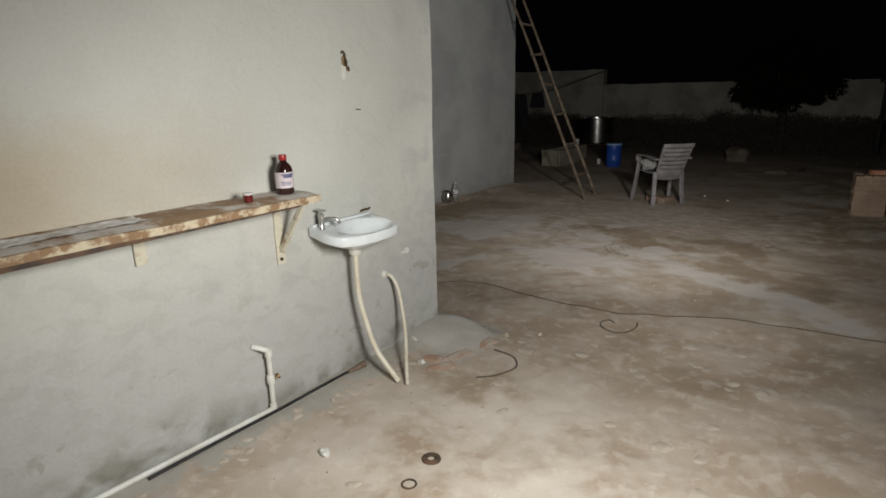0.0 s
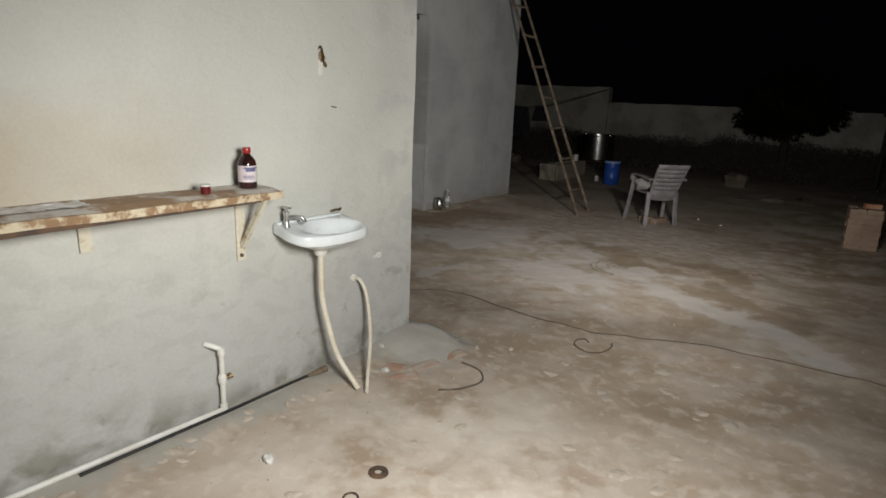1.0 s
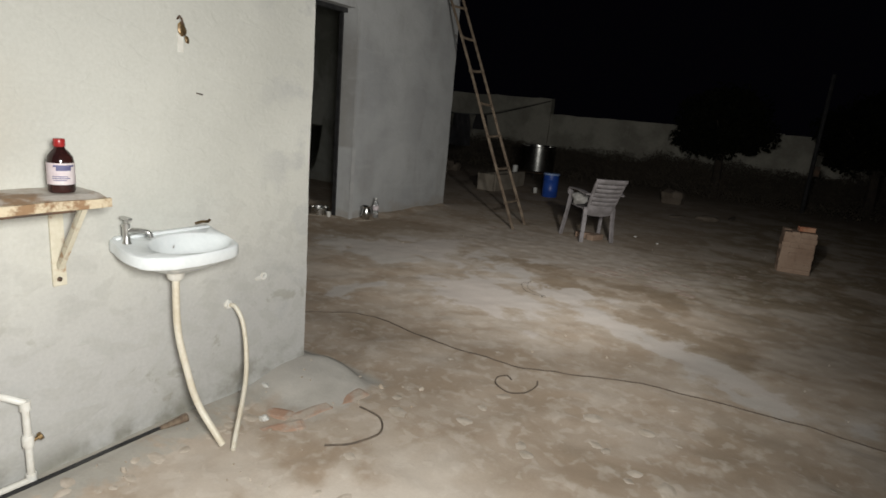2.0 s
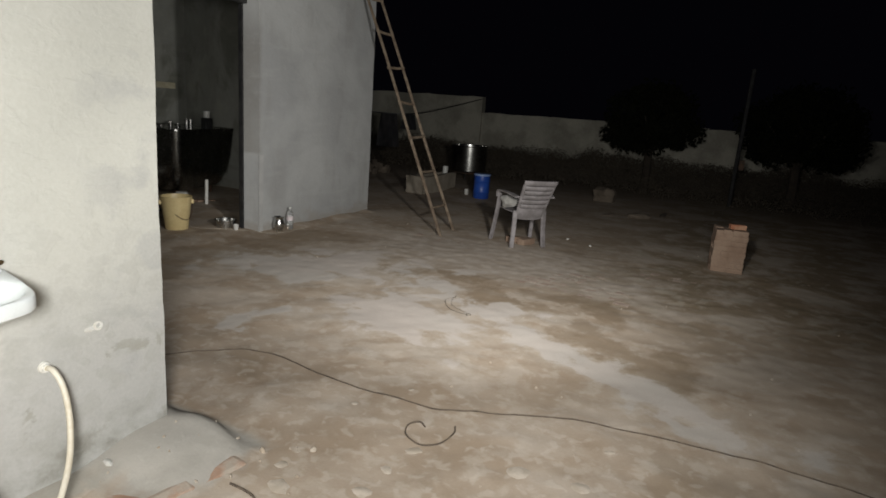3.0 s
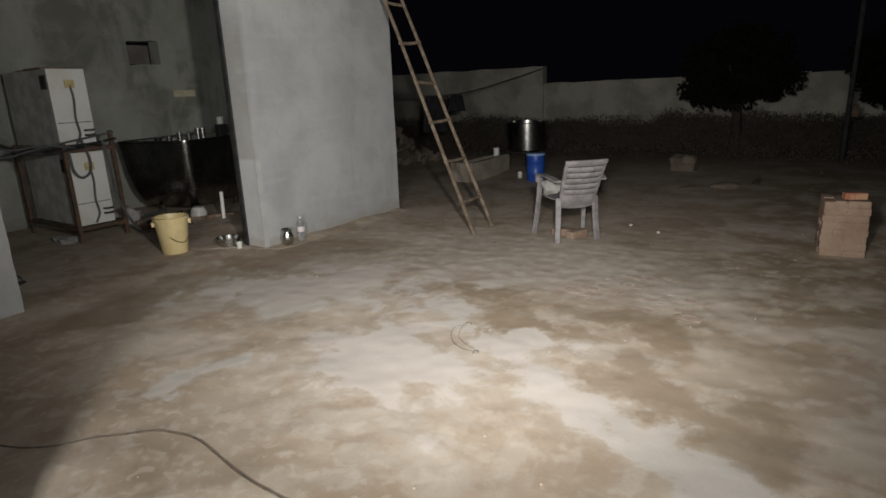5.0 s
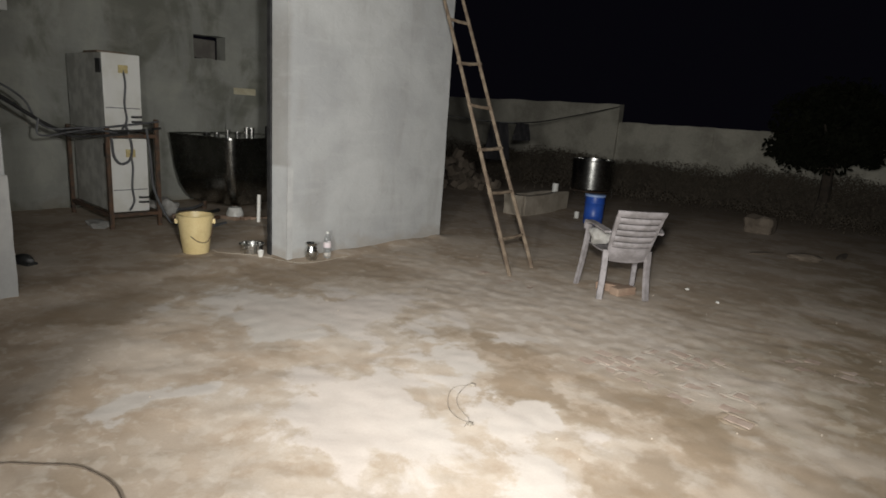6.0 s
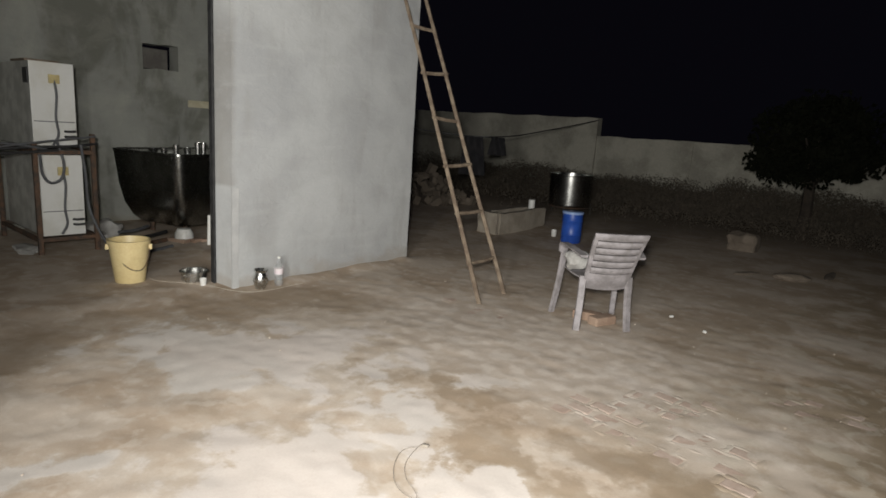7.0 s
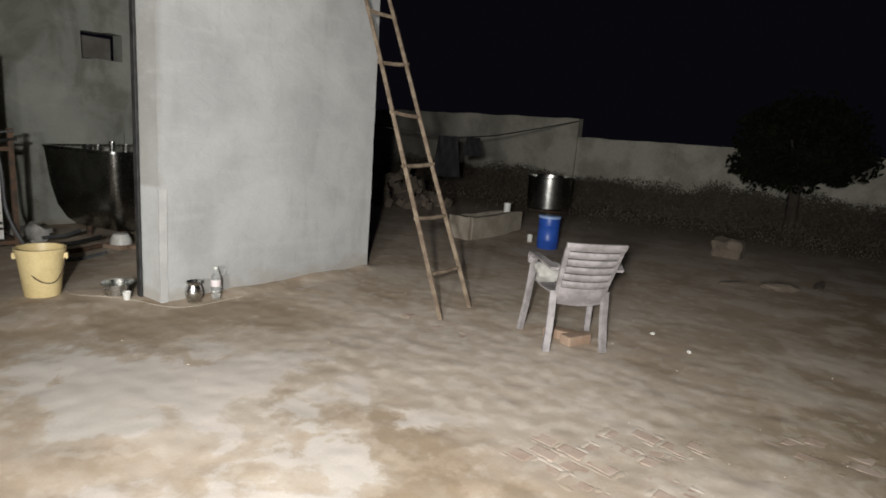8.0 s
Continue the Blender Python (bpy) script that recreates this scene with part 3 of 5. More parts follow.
def syrup_bottle():
    b = thing("syrup_bottle", "dark brown syrup bottle with red cap and pale label", "bottle", (-2.11, 1.655, 1.072), 25)
    part("body", lathe([(0.0, 0.001), (0.036, 0), (0.039, 0.004), (0.039, 0.1), (0.036, 0.115), (0.026, 0.13), (0.016, 0.14), (0.0145, 0.15)], 28), M_SYRUP, b, smooth=True)
    part("label_band", lathe([(0.0394, 0.027), (0.0399, 0.03), (0.0399, 0.093), (0.0394, 0.096)], 28, cap=False), M_PAPER, b, "pale pink printed paper label")
    for z, h, a0, a1 in ((0.084, 0.006, -1.4, 0.2), (0.072, 0.012, -1.2, -0.1), (0.052, 0.003, -1.5, -0.4), (0.046, 0.003, -1.5, -0.2), (0.04, 0.003, -1.4, -0.5)):
        bm = bmesh.new()
        n = 8
        lo = [bm.verts.new((0.0404 * math.cos(a0 + (a1 - a0) * i / n), 0.0404 * math.sin(a0 + (a1 - a0) * i / n), z)) for i in range(n + 1)]
        hi = [bm.verts.new((v.co.x, v.co.y, z + h)) for v in lo]
        for i in range(n):
            bm.faces.new((lo[i], lo[i + 1], hi[i + 1], hi[i]))
        part("print_bar", bm, M_INK, b)
    part("cap", lathe([(0.0155, 0.146), (0.017, 0.148), (0.017, 0.168), (0.0155, 0.171), (0.0, 0.171)], 20), M_REDCAP, b, "ribbed red cap", True)


syrup_bottle()
cup = thing("measuring_cup", "small red plastic measuring cup with white rim", "cup", (-2.074, 1.436, 1.072))
part("body", lathe([(0.0, 0.002), (0.018, 0), (0.02, 0.03), (0.0185, 0.03), (0.017, 0.006)], 18), M_DARKRED, cup, smooth=True)
part("rim", lathe([(0.0205, 0.029), (0.0212, 0.031), (0.0212, 0.037), (0.0, 0.036)], 18), M_WHITE, cup, "white rim", True)
litter = thing("plastic_film", "crumpled clear plastic film lying on the shelf", "litter", (-2.1, 0.75, 1.073))
bm = bmesh.new()
bmesh.ops.create_grid(bm, x_segments=10, y_segments=30, size=0.5)
for v in bm.verts:
    v.co = Vector((v.co.x * 0.11, v.co.y * 0.5, 0.004 + 0.009 * abs(noise.noise(v.co * 9)) + 0.004 * noise.noise(v.co * 25)))
part("film", bm, M_FILM, litter)


def basin():
    """Small corner-tap hand basin: D-shaped rim, hollow bowl, waste cup below."""
    b = thing("hand_basin", "small white ceramic hand basin fixed to the wall", "basin", (XA + 0.001, 2.068, 0))
    # outline out from the wall (x) and along it (y), as polar radii about the bowl's middle
    plan = smooth_line([(0.285, -0.02, 0), (0.278, 0.09, 0), (0.25, 0.178, 0), (0.15, 0.205, 0), (0.05, 0.214, 0), (0.003, 0.21, 0), (0.002, 0.1, 0), (0.002, -0.1, 0), (0.003, -0.205, 0), (0.06, -0.224, 0), (0.15, -0.236, 0), (0.232, -0.212, 0), (0.275, -0.125, 0)], 4)
    seg = len(plan)

    def ring(scale, z, shift=0.0):
        return [Vector((0.14 + (p.x - 0.14) * scale + shift, p.y * scale, z + (0.034 * (0.42 - (0.14 + (p.x - 0.14) * scale) / 0.285) if z > 0.75 else 0))) for p in plan]
    bm = bmesh.new()
    prof = [(0.26, 0.742, 0), (0.45, 0.752, 0), (0.72, 0.78, 0), (0.9, 0.799, 0), (0.975, 0.803, 0), (1.0, 0.81, 0), (1.0, 0.843, 0), (0.99, 0.849, 0), (0.972, 0.851, 0)]
    rings = [[bm.verts.new(p) for p in ring(s, z, d)] for s, z, d in prof]

    def oval(rx, ry, z):
        """A ring of the hollow, an oval set towards the front of the rim."""
        out = []
        for p in plan:
            a = math.atan2((p.y - 0.025) / 0.2, (p.x - 0.15) / 0.14)
            x = 0.16 + rx * math.cos(a)
            out.append(bm.verts.new((x, 0.025 + ry * math.sin(a), z + (0.034 * (0.42 - x / 0.285) if z > 0.82 else 0))))
        return out
    rings += [oval(*o) for o in ((0.112, 0.172, 0.849), (0.106, 0.164, 0.843), (0.1, 0.155, 0.828), (0.086, 0.132, 0.798), (0.055, 0.085, 0.774), (0.02, 0.03, 0.765))]
    for a, c in zip(rings, rings[1:]):
        for i in range(seg):
            bm.faces.new((a[i], a[(i + 1) % seg], c[(i + 1) % seg], c[i]))
    bm.faces.new(rings[0][::-1])
    bm.faces.new(rings[-1])
    part("bowl", bm, M_CERAMIC, b, smooth=True)
    part("back_ledge", box((0.002, -0.2, 0.838), (0.032, 0.205, 0.872), 0.01), M_CERAMIC, b, smooth=True)
    part("waste_cup", lathe([(0.024, 0.7), (0.032, 0.71), (0.034, 0.728), (0.044, 0.742)], 20, centre=(0.137, -0.03)), M_PVC, b, "cream plastic waste cup", True)
    part("drain_plug", lathe([(0.0, 0.764), (0.024, 0.764), (0.024, 0.785), (0.018, 0.79), (0.0, 0.79)], 18, centre=(0.13, -0.02)), M_WHITE, b, smooth=True)
    part("overflow_ring", lathe([(0.012, 0), (0.012, 0.006), (0.006, 0.006), (0.006, 0.002)], 14), M_CHROME, b).matrix_basis = pose(0.062, 0.0, 0.815, 0, 65, 0)
    tap = part("tap", lathe([(0.021, 0.847), (0.018, 0.855), (0.0135, 0.862), (0.0135, 0.915), (0.016, 0.92), (0.016, 0.93), (0.007, 0.934), (0.007, 0.945)], 18, centre=(0.072, -0.182)), M_CHROME, b, "worn chrome pillar tap", True)
    part("spout", tube(smooth_line([(0.072, -0.182, 0.9), (0.1, -0.162, 0.907), (0.13, -0.135, 0.902), (0.137, -0.125, 0.88)]), 0.0095, 10), M_CHROME, tap, smooth=True)
    part("tap_handle", box((0.044, -0.192, 0.944), (0.1, -0.172, 0.954), 0.004), M_CHROME, tap)
    part("waste_hose", tube(smooth_line([(0.137, -0.03, 0.715), (0.138, -0.027, 0.5), (0.165, -0.01, 0.33), (0.215, 0.01, 0.17), (0.328, 0.042, 0.015)]), 0.0145, 10), M_HOSE, b, "cream plastic waste hose", True)
    return b


basin()
clip_ob = thing("pipe_clip", "rusty pipe clip lying on the basin's back ledge", "clip", (XA + 0.02, 2.24, 0.877))
part("body", tube(smooth_line([(0, -0.03, 0.006), (0.005, 0, 0.012), (0, 0.03, 0.008), (0.0, 0.04, 0.016)]), 0.006, 6), M_BRASS, clip_ob)

supply = thing("supply_hose", "cream plastic water hose hanging from a wall inlet", "hose", (XA, 2.387, 0))
part("inlet_collar", lathe([(0.022, 0), (0.02, 0.008), (0.014, 0.01), (0.014, 0.02)], 16), M_PVC, supply, smooth=True).matrix_basis = pose(0, 0, 0.478, 0, 90, 0)
part("hose", tube(smooth_line([(0.012, 0, 0.478), (0.05, 0.005, 0.474), (0.09, 0.012, 0.41), (0.13, 0.0, 0.29), (0.2, -0.06, 0.17), (0.33, -0.21, 0.05), (0.385, -0.27, 0.012)]), 0.0105, 10), M_HOSE, supply, smooth=True)
hole = thing("wall_socket_hole", "broken plug of white pipe set in the wall", "pipe stub", (XA, 2.59, 0.575))
part("stub", lathe([(0.017, -0.02), (0.018, 0.008), (0.011, 0.009), (0.01, -0.01)], 14), M_PVC, hole).matrix_basis = pose(0, 0, 0, 0, 90, 0)
part("chip", lump((0.006, 0.024, 0.011), 3), M_WHITE, hole).matrix_basis = pose(0.001, -0.028, -0.008)

pipe = thing("water_pipe", "white plastic water pipe running along the wall foot", "pipe")
part("run", tube([(-2.2, -1.6, 0.03), (-2.2, 0.2, 0.035), (-2.19, 1.53, 0.032)], 0.0125, 10), M_PVC, pipe, smooth=True)
part("riser", tube([(-2.19, 1.53, 0.03), (-2.18, 1.525, 0.335)], 0.0125, 10), M_PVC, pipe, smooth=True)
part("elbow", lathe([(0.017, 0), (0.017, 0.035)], 12), M_PVC, pipe, smooth=True).matrix_basis = pose(-2.19, 1.53, 0.022)
part("elbow", lathe([(0.017, 0), (0.017, 0.035)], 12), M_PVC, pipe, smooth=True).matrix_basis = pose(-2.18, 1.525, 0.31)
part("stub", tube([(-2.18, 1.525, 0.338), (-2.195, 1.49, 0.36), (-2.222, 1.47, 0.368)], 0.0125, 10), M_PVC, pipe, smooth=True)
valve = part("valve", lathe([(0.016, 0), (0.019, 0.008), (0.019, 0.04), (0.016, 0.048)], 12), M_PVC, pipe, "old stop valve", True)
valve.matrix_basis = pose(-2.184, 1.527, 0.165)
part("valve_knob", lathe([(0.006, 0), (0.006, 0.018), (0.014, 0.02), (0.014, 0.032), (0.0, 0.034)], 10), M_BRASS, valve, "brown brass knob").matrix_basis = pose(0.005, 0.012, 0.022, -60, 30, 0)

brush = thing("drain_brush", "long dark iron rod with a brown brush end", "brush")
part("rod", tube(smooth_line([(-2.165, 0.9, 0.026), (-2.163, 1.3, 0.03), (-2.16, 1.55, 0.032), (-2.165, 1.8, 0.034), (-2.165, 2.0, 0.036)]), 0.008, 6), M_BLACK, brush)
part("brush_head", tube([(-2.165, 2.0, 0.035), (-2.16, 2.06, 0.036), (-2.155, 2.12, 0.04)], 0.009, 8, 0.02), M_BROWN, brush, "worn brown bristles")

keys_ob = thing("hook_with_tags", "rusty hook on the wall holding old brass tags", "hook", (XA, 2.165, 1.62))
part("hook", tube(smooth_line([(0.0, -0.01, 0.065), (0.02, -0.012, 0.075), (0.024, -0.004, 0.06), (0.012, 0.0, 0.045)]), 0.004, 6), M_IRON, keys_ob)
part("tag", lump((0.006, 0.018, 0.028), 5, 0.3), M_BRASS, keys_ob).matrix_basis = pose(0.012, 0.002, 0.03)
part("tag", lump((0.006, 0.01, 0.016), 8, 0.3), M_BRASS, keys_ob).matrix_basis = pose(0.012, 0.022, -0.005, 20)
part("strip", box((0.002, -0.012, -0.055), (0.006, 0.012, 0.015), 0.001), M_PVC, keys_ob, "pale strip of tape")
nail = thing("nail", "small bent nail in the wall", "nail", (XA, 2.235, 1.415))
part("shank", tube([(0, 0, 0), (0.025, 0.012, -0.004)], 0.003, 6), M_IRON, nail)

disc = thing("drain_cover", "rusty round iron washer lying on the mud", "washer", (-1.345, 1.685, ground_height(-1.345, 1.685)))
part("ring", lathe([(0.016, 0.002), (0.016, 0.008), (0.026, 0.012), (0.04, 0.007), (0.042, 0.0)], 24, cap=False), M_IRON, disc)
ring_ob = thing("iron_ring", "thin rusty iron ring lying on the ground", "ring", (-1.31, 1.5, ground_height(-1.31, 1.5) + 0.004))
part("ring", tube([(0.028 * math.cos(a * 0.3), 0.028 * math.sin(a * 0.3), 0) for a in range(22)], 0.004, 6), M_IRON, ring_ob)


def lift_line(pts, lift):
    return [(p.x, p.y, ground_height(p.x, p.y) + lift) for p in pts]


wire = thing("ground_wire", "long dark electric wire lying across the yard", "wire")
path = smooth_line([(-3.9, 2.96, 0), (-3.0, 3.3, 0), (-2.78, 3.53, 0), (-2.6, 3.69, 0), (-2.4, 3.75, 0), (-2.2, 3.725, 0), (-1.9, 3.68, 0), (-1.55, 3.7, 0), (-1.29, 3.72, 0), (-0.99, 3.87, 0), (-0.53, 4.05, 0), (0.1, 4.12, 0), (0.47, 4.1, 0), (1.3, 4.02, 0), (2.3, 4.3, 0)], 10)
part("strand", tube(lift_line(path, 0.005), 0.0037, 6), M_WIRE, wire)
curl = thing("wire_curl", "short curled piece of dark cable on the mud", "wire")
part("strand", tube(lift_line(smooth_line([(-1.27, 3.53, 0), (-1.31, 3.55, 0), (-1.345, 3.5, 0), (-1.31, 3.42, 0), (-1.22, 3.385, 0), (-1.15, 3.44, 0), (-1.13, 3.55, 0), (-1.15, 3.61, 0)], 8), 0.006), 0.004, 6), M_WIRE, curl)
arc = thing("cable_offcut", "bent black cable offcut lying by the apron", "wire")
part("strand", tube(lift_line(smooth_line([(-1.59, 2.385, 0), (-1.51, 2.47, 0), (-1.48, 2.62, 0), (-1.56, 2.72, 0), (-1.69, 2.73, 0)], 8), 0.006), 0.005, 6), M_WIRE, arc)
knot = thing("wire_scrap", "thin twisted wire scrap on the ground", "wire")
part("strand", tube(lift_line(smooth_line([(-2.04, 5.44, 0), (-2.075, 5.36, 0), (-2.03, 5.26, 0), (-1.96, 5.18, 0), (-1.88, 5.13, 0), (-1.8, 5.12, 0), (-1.765, 5.13, 0)], 6), 0.005), 0.0017, 5), M_SCRAP, knot)
part("strand", tube(lift_line(smooth_line([(-2.05, 5.45, 0), (-2.02, 5.35, 0), (-1.98, 5.27, 0), (-1.9, 5.2, 0), (-1.8, 5.15, 0), (-1.77, 5.08, 0)], 6), 0.005), 0.0014, 5), M_SCRAP, knot)
part("twist", lump((0.018, 0.02, 0.01), 7, 0.6), M_SCRAP, knot).matrix_basis = pose(-1.77, 5.12, ground_height(-1.77, 5.12) + 0.003)
part("twist", lump((0.022, 0.016, 0.01), 4, 0.6), M_SCRAP, knot).matrix_basis = pose(-2.03, 5.46, ground_height(-2.03, 5.46) + 0.003)

# ---- at the kitchen's mouth ----
def bucket(name, label, at, r0, r1, h, material, handle_side, turn=0):
    b = thing(name, label, "bucket", at, turn)
    t = 0.006
    part("body", lathe([(0.0, 0.006), (r0 - 0.01, 0.0), (r0, 0.006), (r1, h - 0.03), (r1 + 0.008, h - 0.03), (r1 + 0.01, h), (r1 - t, h), (r0 - t, 0.012), (0, 0.012)], 36, cap=False), material, b, smooth=True)
    for a in (handle_side, handle_side + 180):
        part("ear", box((-0.012, -0.02, 0), (0.016, 0.02, 0.045), 0.004), material, b).matrix_basis = pose((r1 + 0.004) * math.cos(radians(a)), (r1 + 0.004) * math.sin(radians(a)), h - 0.085, 0, 0, a)
    return b


yb = bucket("plastic_bucket", "cream yellow plastic bucket standing on the kitchen floor", (-5.46, 5.585, 0.03), 0.115, 0.155, 0.36, M_CREAM, 60)
part("bail", tube(smooth_line([(0.078, 0.137, 0.31), (0.135, 0.09, 0.2), (0.15, 0.02, 0.12), (0.12, -0.08, 0.16), (-0.078, -0.137, 0.31)]), 0.004, 6), M_IRON, yb, "wire handle")


def steel_pan():
    p = thing("steel_pan", "shiny steel cooking pan with two small lugs", "pan", (-5.17, 5.99, 0.03), 30)
    part("body", lathe([(0.0, 0.0), (0.085, 0.0), (0.1, 0.012), (0.105, 0.085), (0.118, 0.09), (0.118, 0.094), (0.101, 0.092), (0.095, 0.014), (0.0, 0.01)], 36, cap=False), M_STEEL, p, smooth=True)
    for s in (-1, 1):
        part("lug", tube(smooth_line([(-0.02, s * 0.105, 0.07), (-0.018, s * 0.135, 0.072), (0.018, s * 0.135, 0.072), (0.02, s * 0.105, 0.07)]), 0.004, 6), M_STEEL, p)


steel_pan()
pot = thing("steel_jar", "bulging steel jar standing by the wall", "jar", (-4.715, 6.345, ground_height(-4.715, 6.345)))
part("body", lathe([(0.0, 0.0), (0.04, 0.0), (0.046, 0.008), (0.062, 0.06), (0.064, 0.09), (0.05, 0.135), (0.046, 0.145), (0.058, 0.165), (0.056, 0.168), (0.043, 0.148), (0.058, 0.09), (0.0, 0.01)], 30, cap=False), M_STEEL, pot, smooth=True)
pet = thing("water_bottle", "clear plastic water bottle with a white label", "bottle", (-4.715, 6.53, ground_height(-4.715, 6.53)))
part("body", lathe([(0.0, 0.002), (0.034, 0.0), (0.038, 0.01), (0.035, 0.06), (0.038, 0.09), (0.036, 0.16), (0.03, 0.19), (0.014, 0.225), (0.013, 0.24)], 24), M_PET, pet, smooth=True)
part("label_band", lathe([(0.0385, 0.1), (0.0388, 0.102), (0.0388, 0.15), (0.038, 0.152)], 24, cap=False), M_PAPER, pet, "white paper label")
part("cap", lathe([(0.0145, 0.238), (0.0145, 0.254), (0.0, 0.255)], 16), M_WHITE, pet, smooth=True)
shoe = thing("black_shoe", "black rubber slipper lying by the door post", "shoe", (-5.8, 4.3, 0.03), 25)
bm = bmesh.new()
add_box(bm, (-0.12, -0.045, 0), (0.12, 0.045, 0.025), 0.012)
part("sole", bm, M_BLACK, shoe)
part("upper", lump((0.1, 0.045, 0.05), 2, 0.15), M_BLACK, shoe, smooth=True).matrix_basis = pose(0.02, 0, 0.04)
scrap = thing("paper_cup", "small white crushed paper cup on the floor", "cup", (-5.0, 5.98, 0.03))
part("body", lathe([(0.022, 0), (0.03, 0.06), (0.027, 0.06), (0.02, 0.004)], 14), M_WHITE, scrap)
cord = thing("rope", "thin pale cord trailing over the kitchen floor", "cord")
part("strand", tube(smooth_line([(-5.42, 5.72, 0.045), (-5.3, 5.75, 0.038), (-5.1, 5.9, 0.04), (-4.95, 6.0, 0.035), (-4.62, 6.2, 0.02), (-4.6, 6.7, 0.02)]), 0.002, 5), M_CORD, cord)

# ---- kitchen ----
def chiller():
    """Two white-fronted steel units, one over the other, in an iron angle stand."""
    for z0, z1, x in ((0.2, 0.97, -6.84), (1.04, 1.82, -6.93)):
        c = thing("cooling_unit", "steel sided unit with white front panel in the iron stand" if z0 < 1 else "steel sided unit with white front, on top of the stand", "appliance", (x, 5.56, z0), group="stacked cooling units")
        h = z1 - z0
        part("casing", box((-1.05, -0.18, 0), (-0.012, 0.18, h), 0.006), M_SHEET, c)
        part("front_panel", box((-0.012, -0.183, 0.0), (0.004, 0.183, h), 0.003), M_PANEL, c, "white enamelled front panel")
        if z0 > 1:
            part("cover", box((-0.5, -0.185, h), (-0.1, 0.1, h + 0.022), 0.006), M_WOOD, c, "rust-brown sheet lying over the top")
        part("seam", box((0.0045, -0.17, h * 0.3), (0.006, 0.17, h * 0.3 + 0.008)), M_GREYCABLE, c)
        part("side_vent", box((-0.16, -0.192, h - 0.2), (-0.03, -0.181, h - 0.06), 0.003), M_BLACK, c)
        part("connector", box((0.004, -0.035, h - 0.19), (0.03, 0.055, h - 0.11), 0.005), M_TAG, c, "yellow cable connector")
        part("cable", tube(smooth_line([(0.02, 0.01, h - 0.16), (0.045, 0.015, h - 0.3), (0.04, 0.0, h - 0.5), (0.05, 0.01, 0.12), (0.05, -0.04, 0.02)]), 0.011, 7), M_GREYCABLE, c)
        for dz in (0.1, 0.15):
            part("tap_valve", tube([(0.005, 0.08, dz), (0.04, 0.1, dz), (0.06, 0.16, dz + 0.005)], 0.012, 6), M_BLACK, c)
    s = thing("iron_stand", "rusty angle iron stand holding the lower unit", "stand", (0, 0, 0.03))
    for x, y, h in ((-6.77, 5.33, 1.06), (-6.77, 5.82, 1.15), (-7.92, 5.33, 1.02), (-7.92, 5.82, 1.02)):
        part("leg", box((x - 0.02, y - 0.02, 0), (x + 0.02, y + 0.02, h), 0.003), M_IRON, s)
    for z in (0.13, 0.955):
        for y in (5.33, 5.82):
            part("rail", box((-7.9, y - 0.018, z), (-6.79, y + 0.018, z + 0.036), 0.003), M_IRON, s)
        for x in (-6.77, -7.92):
            part("rail", box((x - 0.018, 5.35, z), (x + 0.018, 5.8, z + 0.036), 0.003), M_IRON, s)
    for k in range(3):
        part("slat", box((-7.85, 5.36 + 0.14 * k, 0.957), (-6.8, 5.47 + 0.14 * k, 0.983), 0.002), M_SHEET, s)
    runs = (((-6.75, 4.02, 1.66), (-6.75, 4.42, 1.38), (-6.74, 4.78, 1.12), (-6.78, 5.02, 1.03), (-6.74, 5.3, 1.05), (-6.73, 5.6, 1.06), (-6.75, 5.86, 1.09)),
            ((-6.8, 4.0, 1.63), (-6.8, 4.4, 1.49), (-6.78, 4.64, 1.33), (-6.76, 4.73, 1.14), (-6.75, 4.86, 1.06), (-6.7, 5.12, 1.08), (-6.72, 5.42, 1.03)),
            ((-6.82, 4.0, 1.6), (-6.8, 4.5, 1.31), (-6.79, 4.82, 1.09), (-6.74, 5.0, 1.0), (-6.7, 5.2, 1.0), (-6.69, 5.5, 1.03)),
            ((-6.73, 4.74, 1.16), (-6.72, 4.72, 1.02), (-6.72, 4.82, 1.0), (-6.71, 5.0, 1.04), (-6.7, 5.3, 1.09), (-6.74, 5.84, 1.16)))
    for k, run in enumerate(runs):
        c = thing("power_cable", "thick sagging black cable running to the stand" if k % 2 == 0 else "grey cable looped over the stand", "cable", group="cable bundle")
        part("strand", tube(smooth_line(run), 0.0135 if k % 2 == 0 else 0.01, 7), M_BLACK if k % 2 == 0 else M_GREYCABLE, c, smooth=True)
    c = thing("drain_hose", "grey hose hanging down beside the stand", "hose")
    part("strand", tube(smooth_line([(-6.72, 5.7, 1.08), (-6.7, 5.72, 0.8), (-6.69, 5.74, 0.45), (-6.64, 5.86, 0.12), (-6.6, 5.95, 0.06)]), 0.014, 7), M_GREYCABLE, c, smooth=True)


chiller()
loop = thing("hose_loop", "grey hose looped over the lower unit's front", "hose")
part("strand", tube(smooth_line([(-6.78, 5.52, 1.1), (-6.76, 5.56, 0.9), (-6.75, 5.53, 0.76), (-6.75, 5.44, 0.72), (-6.75, 5.38, 0.8), (-6.76, 5.37, 0.96), (-6.78, 5.36, 1.02)]), 0.013, 7), M_GREYCABLE, loop, smooth=True)


